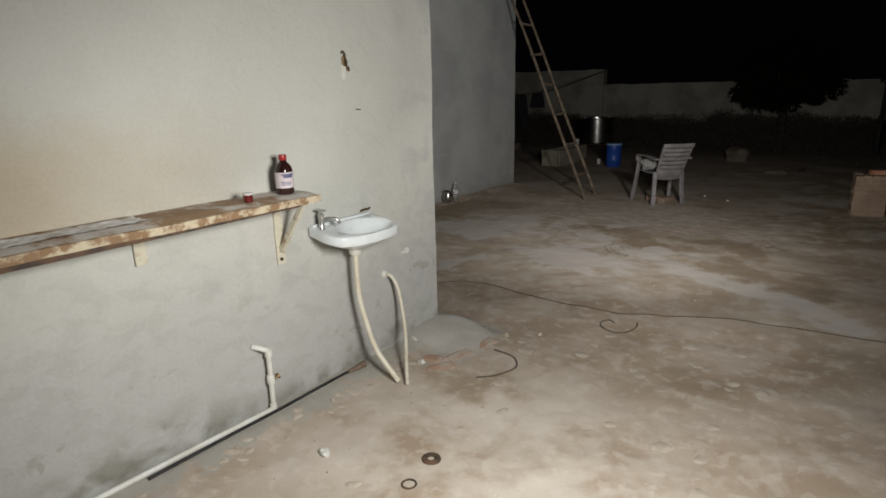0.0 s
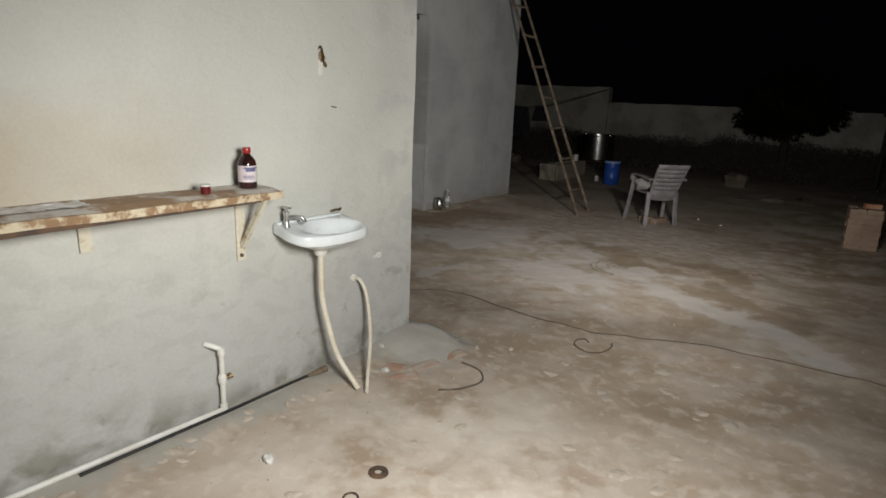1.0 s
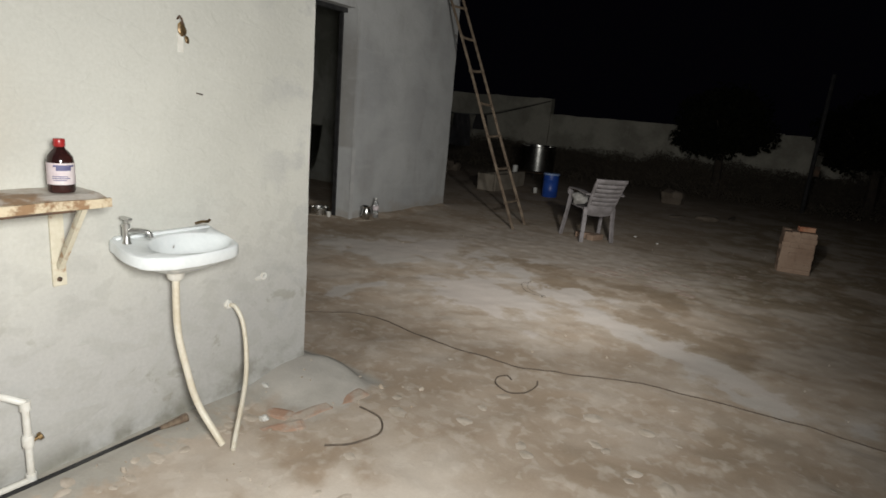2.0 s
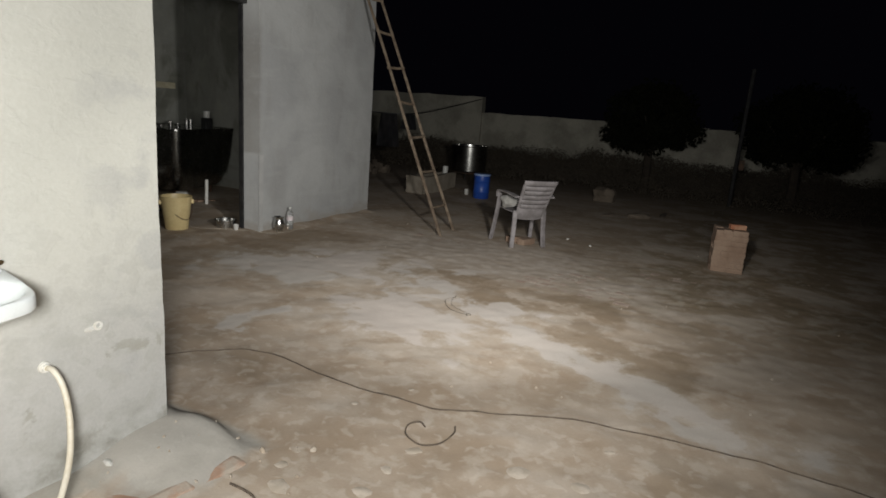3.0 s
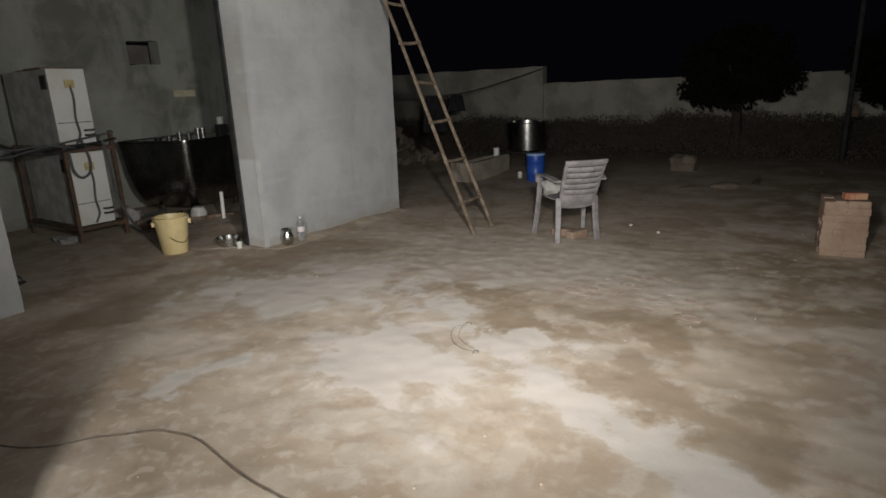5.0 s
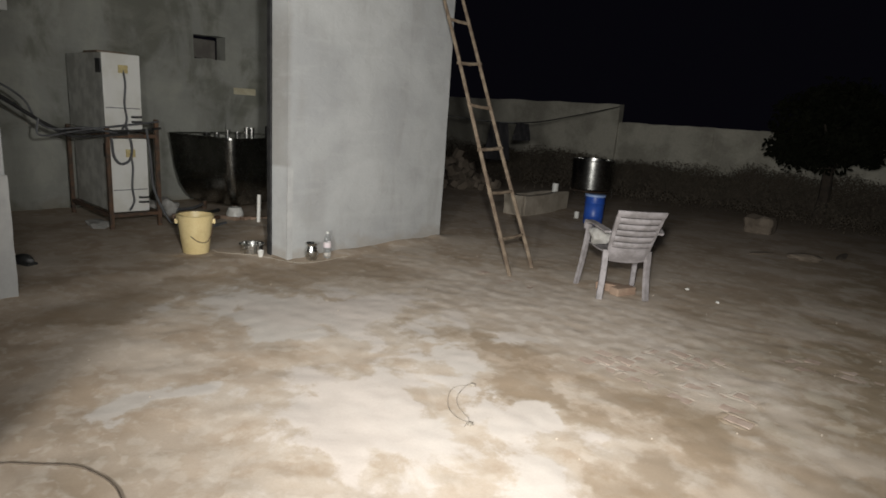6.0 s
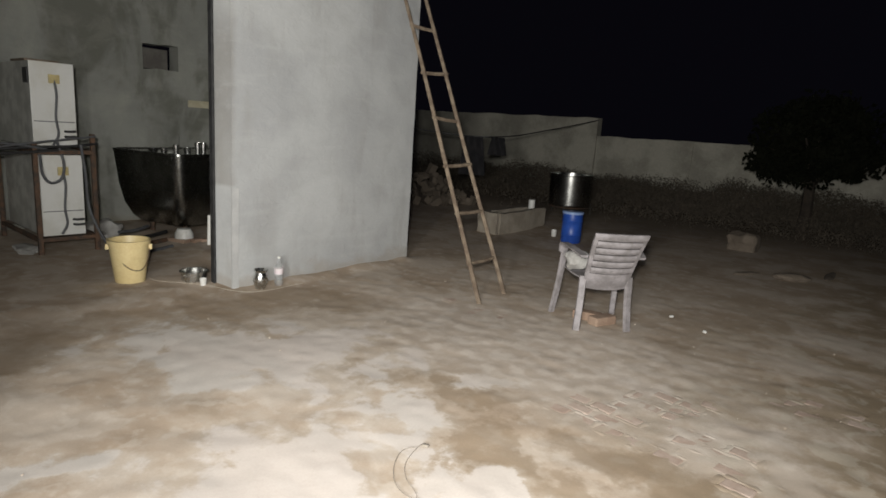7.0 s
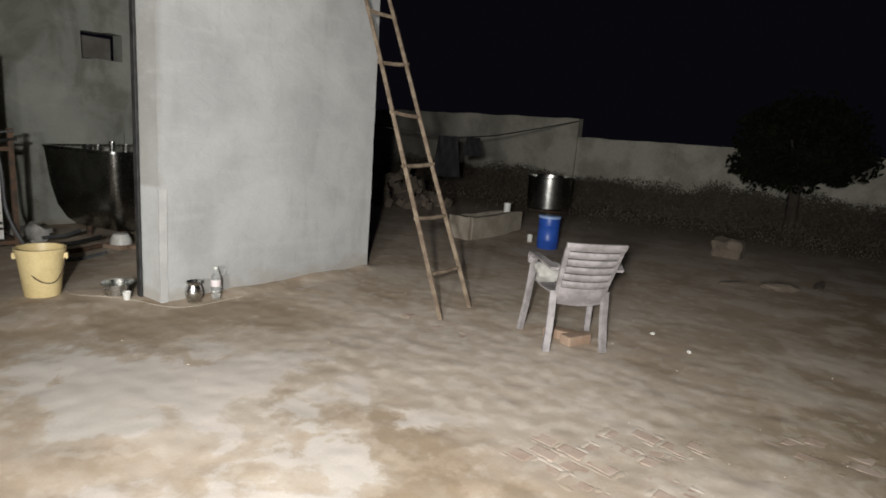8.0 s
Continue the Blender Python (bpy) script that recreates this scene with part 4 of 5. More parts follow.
def milk_tank():
    t = thing("steel_tank", "large dark steel tub with rounded corners", "tank", (-6.65, 6.6, 0), 14)
    bm = bmesh.new()
    x0, x1, y0, y1 = -1.1, 0.0, 0.0, 1.35

    def ring(inset, z, r):
        out = []
        for cx, cy, a0 in ((x1 - r, y0 + r, -90), (x1 - r, y1 - r, 0), (x0 + r, y1 - r, 90), (x0 + r, y0 + r, 180)):
            for k in range(7):
                a = radians(a0 + 15 * k)
                px, py = cx + r * math.cos(a), cy + r * math.sin(a)
                mx, my = (x0 + x1) / 2, (y0 + y1) / 2
                out.append(bm.verts.new((mx + (px - mx) * (1 - inset), my + (py - my) * (1 - inset), z)))
        return out
    rings = [ring(i, z, r) for i, z, r in ((0.5, 0.15, 0.2), (0.4, 0.155, 0.2), (0.3, 0.17, 0.16), (0.2, 0.24, 0.14), (0.11, 0.38, 0.12), (0.05, 0.6, 0.11), (0.0, 0.97, 0.11), (-0.012, 0.975, 0.11), (-0.012, 1.0, 0.11), (0.02, 1.0, 0.11), (0.03, 0.985, 0.11))]
    for a, b in zip(rings, rings[1:]):
        for i in range(len(a)):
            bm.faces.new((a[i], a[(i + 1) % len(a)], b[(i + 1) % len(b)], b[i]))
    bm.faces.new(rings[0][::-1])
    bm.faces.new(rings[-1])
    part("tub", bm, M_TANK, t, smooth=True)
    for x in (-0.8, -0.25):
        for y in (0.3, 1.05):
            part("foot", tube([(x, y, 0.02), (x, y, 0.24)], 0.03, 8), M_IRON, t)


milk_tank()


def tumbler(at, h, r):
    c = thing("steel_tumbler", "small bright steel tumbler on the tank's lid", "tumbler", at, group="tumblers on the tank")
    part("body", lathe([(0.0, 0.0), (r * 0.75, 0.0), (r, h), (r * 0.93, h), (r * 0.7, 0.004), (0, 0.004)], 18, cap=False), M_STEEL, c, smooth=True)


for x, y, h, r in ((-6.95, 6.6, 0.06, 0.04), (-6.92, 6.72, 0.1, 0.033), (-6.98, 6.88, 0.07, 0.045), (-6.9, 6.96, 0.13, 0.035), (-6.92, 7.04, 0.13, 0.035), (-7.2, 6.6, 0.05, 0.06)):
    tumbler((x, y, 0.986), h, r)
lidob = thing("steel_plate", "flat steel plate lying on the tank", "plate", (-7.25, 6.75, 0.986))
part("plate", lathe([(0.0, 0.02), (0.1, 0.012), (0.12, 0.0), (0.12, 0.004), (0.1, 0.018), (0, 0.03)], 24, cap=False), M_SHEET, lidob, smooth=True)
mug = thing("wall_mug_rack", "small black and white rack holding a mug at the wall", "rack", (-6.9, 7.3, 0.986))
part("holder", box((-0.05, -0.06, 0), (0.05, 0.06, 0.16), 0.012), M_BLACK, mug)
part("mug", lathe([(0.0, 0.16), (0.04, 0.16), (0.045, 0.25), (0.04, 0.25), (0.035, 0.17)], 18), M_WHITE, mug, smooth=True)
cover = thing("vent_board", "brown board pushed into the vent niche", "board", (-8.4, 6.995, 1.965))
part("panel", box((0, 0, 0), (0.02, 0.36, 0.25), 0.006), M_CARD, cover)
plate_ob = thing("switch_plate", "cream plastic strip fixed to the sooty wall", "plate", (-8.25, 7.72, 1.56))
part("plate", box((0.0, -0.17, -0.045), (0.02, 0.17, 0.045), 0.005), M_SWITCH, plate_ob)
board = thing("meter_board", "white enamelled box on the kitchen wall", "box", (-8.25, 4.78, 2.2))
part("case", box((0.0, -0.13, 0.0), (0.12, 0.13, 0.55), 0.01), M_PANEL, board)
part("slot", box((0.1205, -0.06, 0.3), (0.124, 0.04, 0.34)), M_BLACK, board)
post = thing("standing_pipe", "white plastic pipe standing up from the kitchen floor", "pipe", (-6.35, 6.78, 0.02))
part("tube", tube([(0, 0, 0), (0.0, 0.01, 0.36)], 0.022, 10), M_PVC, post, smooth=True)
part("base", box((-0.08, -0.05, 0), (0.08, 0.06, 0.03), 0.008), M_IRON, post)
bowl = thing("white_bowl", "white plastic bowl standing upside down on bricks", "bowl", (-6.7, 6.68, 0.085))
part("body", lathe([(0.1, 0.0), (0.095, 0.05), (0.07, 0.1), (0.0, 0.11)], 24, cap=False), M_WHITE, bowl, smooth=True)
for k, (x, y, a) in enumerate(((-6.7, 6.62, 20), (-6.66, 6.76, 5), (-6.5, 6.9, 60), (-6.9, 6.15, 15), (-7.05, 6.2, 70))):
    b = thing("loose_brick", "dusty loose brick lying on the kitchen floor", "brick", (x, y, 0.03), a, group="loose bricks under the tank")
    part("block", box((-0.11, -0.05, 0), (0.11, 0.05, 0.055), 0.008), M_MUDBRICK, b)
rag = thing("floor_rag", "crumpled grey rag under the stand", "rag", (-7.0, 5.28, 0.03))
part("cloth", lump((0.16, 0.1, 0.045), 6, 0.7, 3), M_CLOTH, rag, smooth=True).matrix_basis = pose(0, 0, 0.025)
rag = thing("floor_rag", "pale rag heaped behind the iron pipes", "rag", (-7.35, 6.1, 0.03))
part("cloth", lump((0.2, 0.15, 0.13), 9, 0.6, 3), M_CLOTH, rag, smooth=True).matrix_basis = pose(0, 0, 0.08)
for k, (p, q, r, m) in enumerate((((-6.55, 5.95, 0.16), (-6.85, 6.55, 0.14), 0.022, M_BLACK), ((-6.6, 5.9, 0.09), (-6.75, 6.5, 0.07), 0.025, M_IRON), ((-6.4, 5.98, 0.06), (-6.5, 6.45, 0.05), 0.02, M_GREYCABLE), ((-6.7, 6.0, 0.21), (-6.95, 6.4, 0.2), 0.018, M_GREYCABLE))):
    c = thing("pipe_length", "short dark pipe length heaped on the floor", "pipe", group="heap of pipes")
    mid_pt = (Vector(p) + Vector(q)) / 2 + Vector((0.03, 0, -0.01))
    part("tube", tube(smooth_line([p, mid_pt, q]), r, 8), m, c, smooth=True)

# ---- ladder ----
lad = thing("wooden_ladder", "rough wooden ladder leaning against the kitchen wall", "ladder")
RAILS = ((-3.262, 7.55, -0.488, 0.088), (-3.302, 7.98, -0.456, 0.022))
for x, y, lx, ly in RAILS:
    pts = [(x + lx * z + 0.006 * math.sin(3 * z + y), y + ly * z + 0.008 * math.sin(2.1 * z + 4 * y), z) for z in np.arange(-0.01, 3.16, 0.15)]
    part("rail", tube(pts, 0.021, 7, 0.017), M_WOOD, lad, smooth=True)
for k, z in enumerate((0.315, 0.727, 1.134, 1.539, 1.957, 2.374, 2.78)):
    (x0, y0, lx0, ly0), (x1, y1, lx1, ly1) = RAILS
    j = 0.012 * math.sin(9 * z)
    a, b = Vector((x0 + lx0 * z, y0 + ly0 * z - 0.02, z + j)), Vector((x1 + lx1 * z, y1 + ly1 * z + 0.02, z - j))
    part("rung", tube([a, (a + b) / 2 + Vector((0, 0, -0.006)), b], 0.0165, 6), M_WOOD, lad, smooth=True)


# ---- plastic chair ----
def plastic_chair():
    c = thing("plastic_chair", "dusty grey plastic armchair seen from behind", "chair", (-2.363, 7.862, 0.0), 45.5)

    def back(u, v):
        """u across from -1 to 1, v up from 0 to 1 on the reclined, hollowed back."""
        w = 0.178 + 0.024 * v
        return Vector((u * w, -0.2 - 0.2 * v - 0.015 * v * v - 0.035 * (1 - u * u) * 0.7, 0.385 + 0.41 * v - 0.012 * (1 - u * u) * (1 - v)))

    def sheet(u0, u1, v0, v1, n=8, k=3, thick=0.008, bow=0.0):
        bm = bmesh.new()
        f = [[bm.verts.new(back(u0 + (u1 - u0) * i / n, v0 + (v1 - v0) * j / k)) for i in range(n + 1)] for j in range(k + 1)]
        for j in range(k + 1):
            for i in range(n + 1):
                f[j][i].co.y -= bow * math.sin(math.pi * j / k)
        r = [[bm.verts.new(v.co + Vector((0, thick, 0.003))) for v in row] for row in f]
        for j in range(k):
            for i in range(n):
                bm.faces.new((f[j][i], f[j][i + 1], f[j + 1][i + 1], f[j + 1][i]))
                bm.faces.new((r[j][i], r[j + 1][i], r[j + 1][i + 1], r[j][i + 1]))
        for j in range(k):
            for i in (0, n):
                bm.faces.new((f[j][i], f[j + 1][i], r[j + 1][i], r[j][i]))
        for i in range(n):
            for j in (0, k):
                bm.faces.new((f[j][i], f[j][i + 1], r[j][i + 1], r[j][i]))
        return bm
    part("back_rail", sheet(-1, 1, 0.87, 1.0, thick=0.016, bow=0.01), M_CHAIR, c, smooth=True)
    part("back_foot", sheet(-1, 1, -0.12, 0.2, thick=0.014, bow=0.008), M_CHAIR, c, smooth=True)
    for k in range(5):
        v = 0.215 + 0.131 * k
        part("back_slat", sheet(-0.86, 0.86, v, v + 0.108, bow=0.012), M_CHAIR, c, smooth=True)
    for s in (-1, 1):
        part("back_stile", sheet(s * 0.86, s * 1.0, 0.2, 0.87, 2, 6, 0.02), M_CHAIR, c, smooth=True)
    bm = bmesh.new()
    bmesh.ops.create_grid(bm, x_segments=10, y_segments=10, size=0.5)
    for v in bm.verts:
        x, y = v.co.x * 2, v.co.y * 2
        v.co = Vector((x * (0.215 + 0.02 * y), 0.0 + y * 0.215, 0.415 - 0.02 * (1 - x * x) + 0.02 * y * (y > 0) - 0.03 * max(0, y - 0.7)))
    r = bmesh.ops.solidify(bm, geom=bm.faces[:], thickness=0.01)
    part("seat", bm, M_CHAIR, c, smooth=True)
    def ribbon(pts, across, wide, thick):
        """A flat moulded bar along the points."""
        bm = bmesh.new()
        line, across = smooth_line(pts, 6), Vector(across).normalized()
        rings = []
        for i, q in enumerate(line):
            d = (line[min(i + 1, len(line) - 1)] - line[max(i - 1, 0)]).normalized()
            n = d.cross(across).normalized()
            rings.append([bm.verts.new(q + a * across * wide / 2 + b * n * thick / 2) for a, b in ((-1, -0.6), (-0.8, 1), (0.8, 1), (1, -0.6))])
        for a, b in zip(rings, rings[1:]):
            for k in range(4):
                bm.faces.new((a[k], a[(k + 1) % 4], b[(k + 1) % 4], b[k]))
        bm.faces.new(rings[0][::-1])
        bm.faces.new(rings[-1])
        return bm
    for s in (-1, 1):
        part("leg", ribbon([(s * 0.182, -0.2, 0.43), (s * 0.188, -0.21, 0.22), (s * 0.203, -0.228, 0.004)], (1, 0.3 * s, 0), 0.056, 0.03), M_CHAIR, c, smooth=True)
        part("leg", ribbon([(s * 0.24, 0.125, 0.585), (s * 0.242, 0.16, 0.4), (s * 0.25, 0.2, 0.2), (s * 0.265, 0.24, 0.004)], (1, -0.4 * s, 0), 0.05, 0.03), M_CHAIR, c, smooth=True)
        part("arm", ribbon([(s * 0.222, -0.29, 0.6), (s * 0.25, -0.15, 0.622), (s * 0.262, 0.04, 0.628), (s * 0.256, 0.125, 0.61), (s * 0.245, 0.16, 0.54)], (1, 0, 0), 0.062, 0.022), M_CHAIR, c, smooth=True)


plastic_chair()
sack = thing("cement_lump", "pale lump of hardened sacking on the chair seat", "sack", (-2.43, 7.77, 0.425))
part("body", lump((0.11, 0.1, 0.075), 11, 0.35, 3), M_CLOTH, sack, smooth=True).matrix_basis = pose(-0.06, 0.0, 0.08)
for x, y, a in ((-2.42, 7.9, 10), (-2.28, 7.88, 70)):
    b = thing("loose_brick", "broken red brick lying under the chair", "brick", (x, y, 0.0), a, group="bricks under the chair")
    part("block", box((-0.11, -0.05, 0), (0.11, 0.05, 0.07), 0.012), M_MUDBRICK, b)

# ---- beyond: drum, trough, big pot, brick block, stones ----
drum = thing("blue_drum", "bright blue plastic drum with pale lid", "drum", (-4.24, 11.05, 0.0))
part("body", lathe([(0.0, 0.0), (0.13, 0.0), (0.14, 0.015), (0.14, 0.1), (0.147, 0.11), (0.14, 0.12), (0.14, 0.3), (0.147, 0.31), (0.14, 0.32), (0.14, 0.4), (0.135, 0.415)], 30), M_BLUE, drum, smooth=True)
part("lid", lathe([(0.145, 0.405), (0.15, 0.41), (0.15, 0.435), (0.14, 0.442), (0.0, 0.437)], 30), plain("pale_blue_plastic", (0.3, 0.42, 0.7), (0.25, 0.36, 0.62), 6, 0.4), drum, "pale blue rim", True)
trough = thing("mud_trough", "low mud-plastered feeding trough", "trough", (-5.33, 11.25, 0.0), 90)
trough.scale = (1.22, 0.9, 0.95)
bm = bmesh.new()
add_panel(bm, (-0.55, -0.22, -0.03), (0.55, -0.12, 0.32), 0.1, 0.02)
add_panel(bm, (-0.55, 0.12, -0.03), (0.55, 0.22, 0.32), 0.1, 0.02)
add_panel(bm, (-0.6, -0.2, -0.03), (-0.48, 0.2, 0.33), 0.1, 0.02)
add_panel(bm, (0.48, -0.2, -0.03), (0.6, 0.2, 0.3), 0.1, 0.02)
add_panel(bm, (-0.5, -0.14, -0.03), (0.5, 0.14, 0.16), 0.1, 0.02)
for v in bm.verts:
    # the far end runs up and narrows like a prow
    far_end = smoothstep(-0.1, 0.6, v.co.x)
    v.co.z += 0.14 * far_end * (0.33 - v.co.z)
    v.co.y *= 1 - 0.35 * far_end
part("body", bm, M_TROUGH, trough, smooth=True)
can = thing("white_can", "tall white can standing in the trough", "can", (-5.3, 11.68, 0.152))
part("body", lathe([(0.0, 0), (0.05, 0), (0.052, 0.005), (0.052, 0.285), (0.045, 0.29), (0, 0.29)], 20), M_WHITE, can, smooth=True)
cup2 = thing("steel_cup", "small pale cup standing on the ground", "cup", (-4.62, 11.25, 0.0))
part("body", lathe([(0.0, 0), (0.035, 0), (0.04, 0.1), (0.036, 0.1), (0.03, 0.01)], 16), M_WHITE, cup2)


def big_pot():
    p = thing("cooking_cauldron", "very large steel cooking pot on an iron tripod", "pot", (-5.8, 13.9, 0.0))
    part("pot", lathe([(0.0, 0.16), (0.36, 0.16), (0.4, 0.19), (0.405, 0.73), (0.43, 0.745), (0.43, 0.765), (0.395, 0.76), (0.38, 0.2), (0.0, 0.18)], 48, cap=False), M_TANK, p, smooth=True)
    part("tripod_ring", tube([(0.38 * math.cos(a * 0.27), 0.38 * math.sin(a * 0.27), 0.146) for a in range(25)], 0.014, 6), M_IRON, p)
    for k in range(3):
        a = radians(-75 + 120 * k)
        part("tripod_leg", tube([(0.42 * math.cos(a), 0.42 * math.sin(a), 0.2), (0.44 * math.cos(a), 0.44 * math.sin(a), 0.0)], 0.016, 6), M_STEEL, p)


big_pot()
blockt = thing("brick_plinth", "square stack of dusty mud-caked bricks in the yard", "plinth", (-0.13, 8.3, 0.0), 8)
blockt.scale = (0.76, 0.76, 0.79)
rng = random.Random(4)
bricks = [box((-0.105, -0.05, 0), (0.105, 0.05, 0.066), 0.007)]
me_src = part("brick", bricks[0], M_MUDBRICK, blockt)
me_src.matrix_basis = pose(-0.105, -0.16, 0.0)
for level in range(8):
    for k in range(8):
        if level == 0 and k == 0:
            continue
        if level == 7 and k in (5, 6):
            continue
        a = 0 if level % 2 == 0 else 90
        i, j = k % 2, k // 2
        u, v = -0.107 + 0.214 * i, -0.16 + 0.107 * j
        ob = new("brick", me_src.data)
        ob.parent = blockt
        ob.matrix_basis = pose(0, 0, 0.074 * level, 0, 0, a) @ pose(u + rng.uniform(-0.008, 0.008), v + rng.uniform(-0.008, 0.008), 0, 0, 0, rng.uniform(-3, 3))
part("mortar", box((-0.2085, -0.2065, 0.0), (0.2085, 0.2065, 0.572), 0.02), M_MUDBRICK, blockt)
red = part("brick", box((-0.105, -0.05, 0), (0.105, 0.05, 0.066), 0.007), M_BRICK, blockt, "redder brick laid loose on top")
red.matrix_basis = pose(0.06, -0.12, 0.594, 0, 0, 12)

for k, (x, y, s, a) in enumerate(((-2.42, 12.9, (0.2, 0.14, 0.15), 0), (-1.5, 11.25, (0.2, 0.1, 0.05), 1), (-1.95, 11.1, (0.2, 0.05, 0.02), 2), (-1.2, 11.9, (0.3, 0.05, 0.02), 3))):
    st = thing("stone", "rough brown stone half sunk in the yard", "stone", (x, y, 0.0), 30 * a, group="stones in the yard")
    if k == 0:
        bm = box((-0.19, -0.13, -0.02), (0.19, 0.13, 0.24), 0.05)
        bmesh.ops.subdivide_edges(bm, edges=bm.edges[:], cuts=2, use_grid_fill=True)
        for v in bm.verts:
            v.co += 0.05 * noise.noise_vector(v.co * 7)
        part("body", bm, M_STONE, st)
        continue
    part("body", lump(s, 20 + k, 0.3, 3), M_STONE, st, smooth=False).matrix_basis = pose(0, 0, s[2] * 0.6)
stump = thing("tree_stump", "small dark stump standing before the scrub", "stump", (-4.25, 16.9, 0.0))
part("body", lump((0.17, 0.15, 0.17), 31, 0.5, 3), M_BARK, stump).matrix_basis = pose(0, 0, 0.14)
pile = thing("rubble_heap", "heap of broken bricks and stones behind the house", "rubble", (-8.35, 12.7, 0.0), kind="stuff")
bm = bmesh.new()
for k in range(90):
    a, r = rng.uniform(0, 6.28), rng.uniform(0, 0.9) ** 0.7
    h = max(0, 0.6 * (1 - r / 0.95)) * rng.uniform(0.4, 1)
    m = pose(r * math.cos(a) * 1.0, r * math.sin(a), h + 0.05, rng.uniform(0, 90), rng.uniform(0, 90), rng.uniform(0, 360))
    s = rng.uniform(0.08, 0.15)
    bmesh.ops.create_cube(bm, size=1.0, matrix=m @ Matrix.Diagonal((s * 1.5, s, s * 0.8, 1)))
part("rubble", bm, M_STONE, pile)

# ---- far wall, shed, washing line, weeds, trees ----
YW = 18.2
bm = add_panel(bmesh.new(), (-7.42, YW, -0.2), (9.0, YW + 0.23, 1.53), 0.3, 0.03)
structure("wall_boundary", bm, M_FARWALL, "weathered low boundary wall of the yard", True)
bm = add_panel(bmesh.new(), (-10.6, YW - 0.05, -0.2), (-7.42, YW + 0.2, 1.99), 0.3, 0.03)
add_panel(bm, (-11.5, YW - 0.05, 1.3), (-10.6, YW + 0.2, 1.99), 0.3, 0.03)
add_panel(bm, (-20.0, YW - 0.05, -0.2), (-11.5, YW + 0.2, 1.99), 0.3, 0.03)
structure("wall_shed", bm, M_FARWALL, "weathered shed wall with a dark doorway", True)
structure("shed_roof", box((-20.0, YW + 0.2, 1.9), (-9.8, YW + 3.0, 1.985)), M_FARWALL, "thin flat shed roof")
structure("shed_back", box((-20.0, YW + 2.8, -0.1), (-9.8, YW + 3.0, 1.9)), M_FARWALL, "shed back wall")
for x in (-5.25, -3.95, -1.35, 1.2, 3.8):
    structure("wall_pilaster", add_panel(bmesh.new(), (x, YW - 0.025, -0.2), (x + 0.3, YW, 1.54), 0.3, 0.01), M_FARWALL, "plain pilaster of the boundary wall", True)

line = thing("washing_line", "thin rope slung across the yard", "rope")
part("rope", tube(smooth_line([(-8.9, 10.6, 1.6), (-7.7, 12.2, 1.38), (-6.8, 12.9, 1.38), (-7.0, 15.0, 1.58), (-7.4, 18.12, 1.93)]), 0.012, 5), M_BLACK, line)
for x, y, w, h in ((-7.2, 12.55, 0.34, 0.72), (-6.86, 12.85, 0.24, 0.32)):
    c = thing("hanging_garment", "dark garment hanging on the washing line", "garment", (x, y, 0), 38, group="washing")
    bm = bmesh.new()
    bmesh.ops.create_grid(bm, x_segments=8, y_segments=10, size=0.5)
    for v in bm.verts:
        u, q = v.co.x, v.co.y
        v.co = Vector((u * w * (1 + 0.5 * (0.5 - q)), 0.06 * math.sin(9 * u + 3 * q) + 0.03, 1.36 - h * (0.5 - q)))
    bmesh.ops.solidify(bm, geom=bm.faces[:], thickness=0.012)
    part("cloth", bm, M_DARKCLOTH, c, smooth=True)


def weeds():
    """Dry scrub along the foot of the boundary wall."""
    verts, faces = [], []
    r = random.Random(11)
    for k in range(30000):
        x = r.uniform(-13, 9)
        y = YW - 0.15 - abs(r.gauss(0, 1.3))
        top = 0.7 + 0.35 * noise.noise(Vector((x * 0.5, y * 0.4, 3))) + 0.22 * noise.noise(Vector((x * 1.7, y, 9)))
        top *= max(0.2, 1 - 0.28 * (YW - y))
        if x < -7 and r.random() < 0.4:
            continue
        for b in range(5):
            p = Vector((x + r.gauss(0, 0.14), y + r.gauss(0, 0.12), max(0.02, top * r.random() ** 0.7)))
            u = Vector((r.gauss(0, 1), r.gauss(0, 1), r.gauss(0.4, 0.8))).normalized()
            v = u.orthogonal().normalized()
            if b < 2:
                u, v = u * r.uniform(0.05, 0.13), v * r.uniform(0.002, 0.004)
            else:
                u, v = u * r.uniform(0.015, 0.035), v * r.uniform(0.008, 0.016)
            n = len(verts)
            verts += [tuple(p - u), tuple(p + v), tuple(p + u), tuple(p - v)]
            faces.append((n, n + 1, n + 2, n + 3))
    me = bpy.data.meshes.new("scrub")
    me.from_pydata(verts, [], faces)
    me.materials.append(M_WEED)
    tagged(new("scrub", me), "dry brown scrub growing along the boundary wall", "scrub", kind="stuff")


weeds()


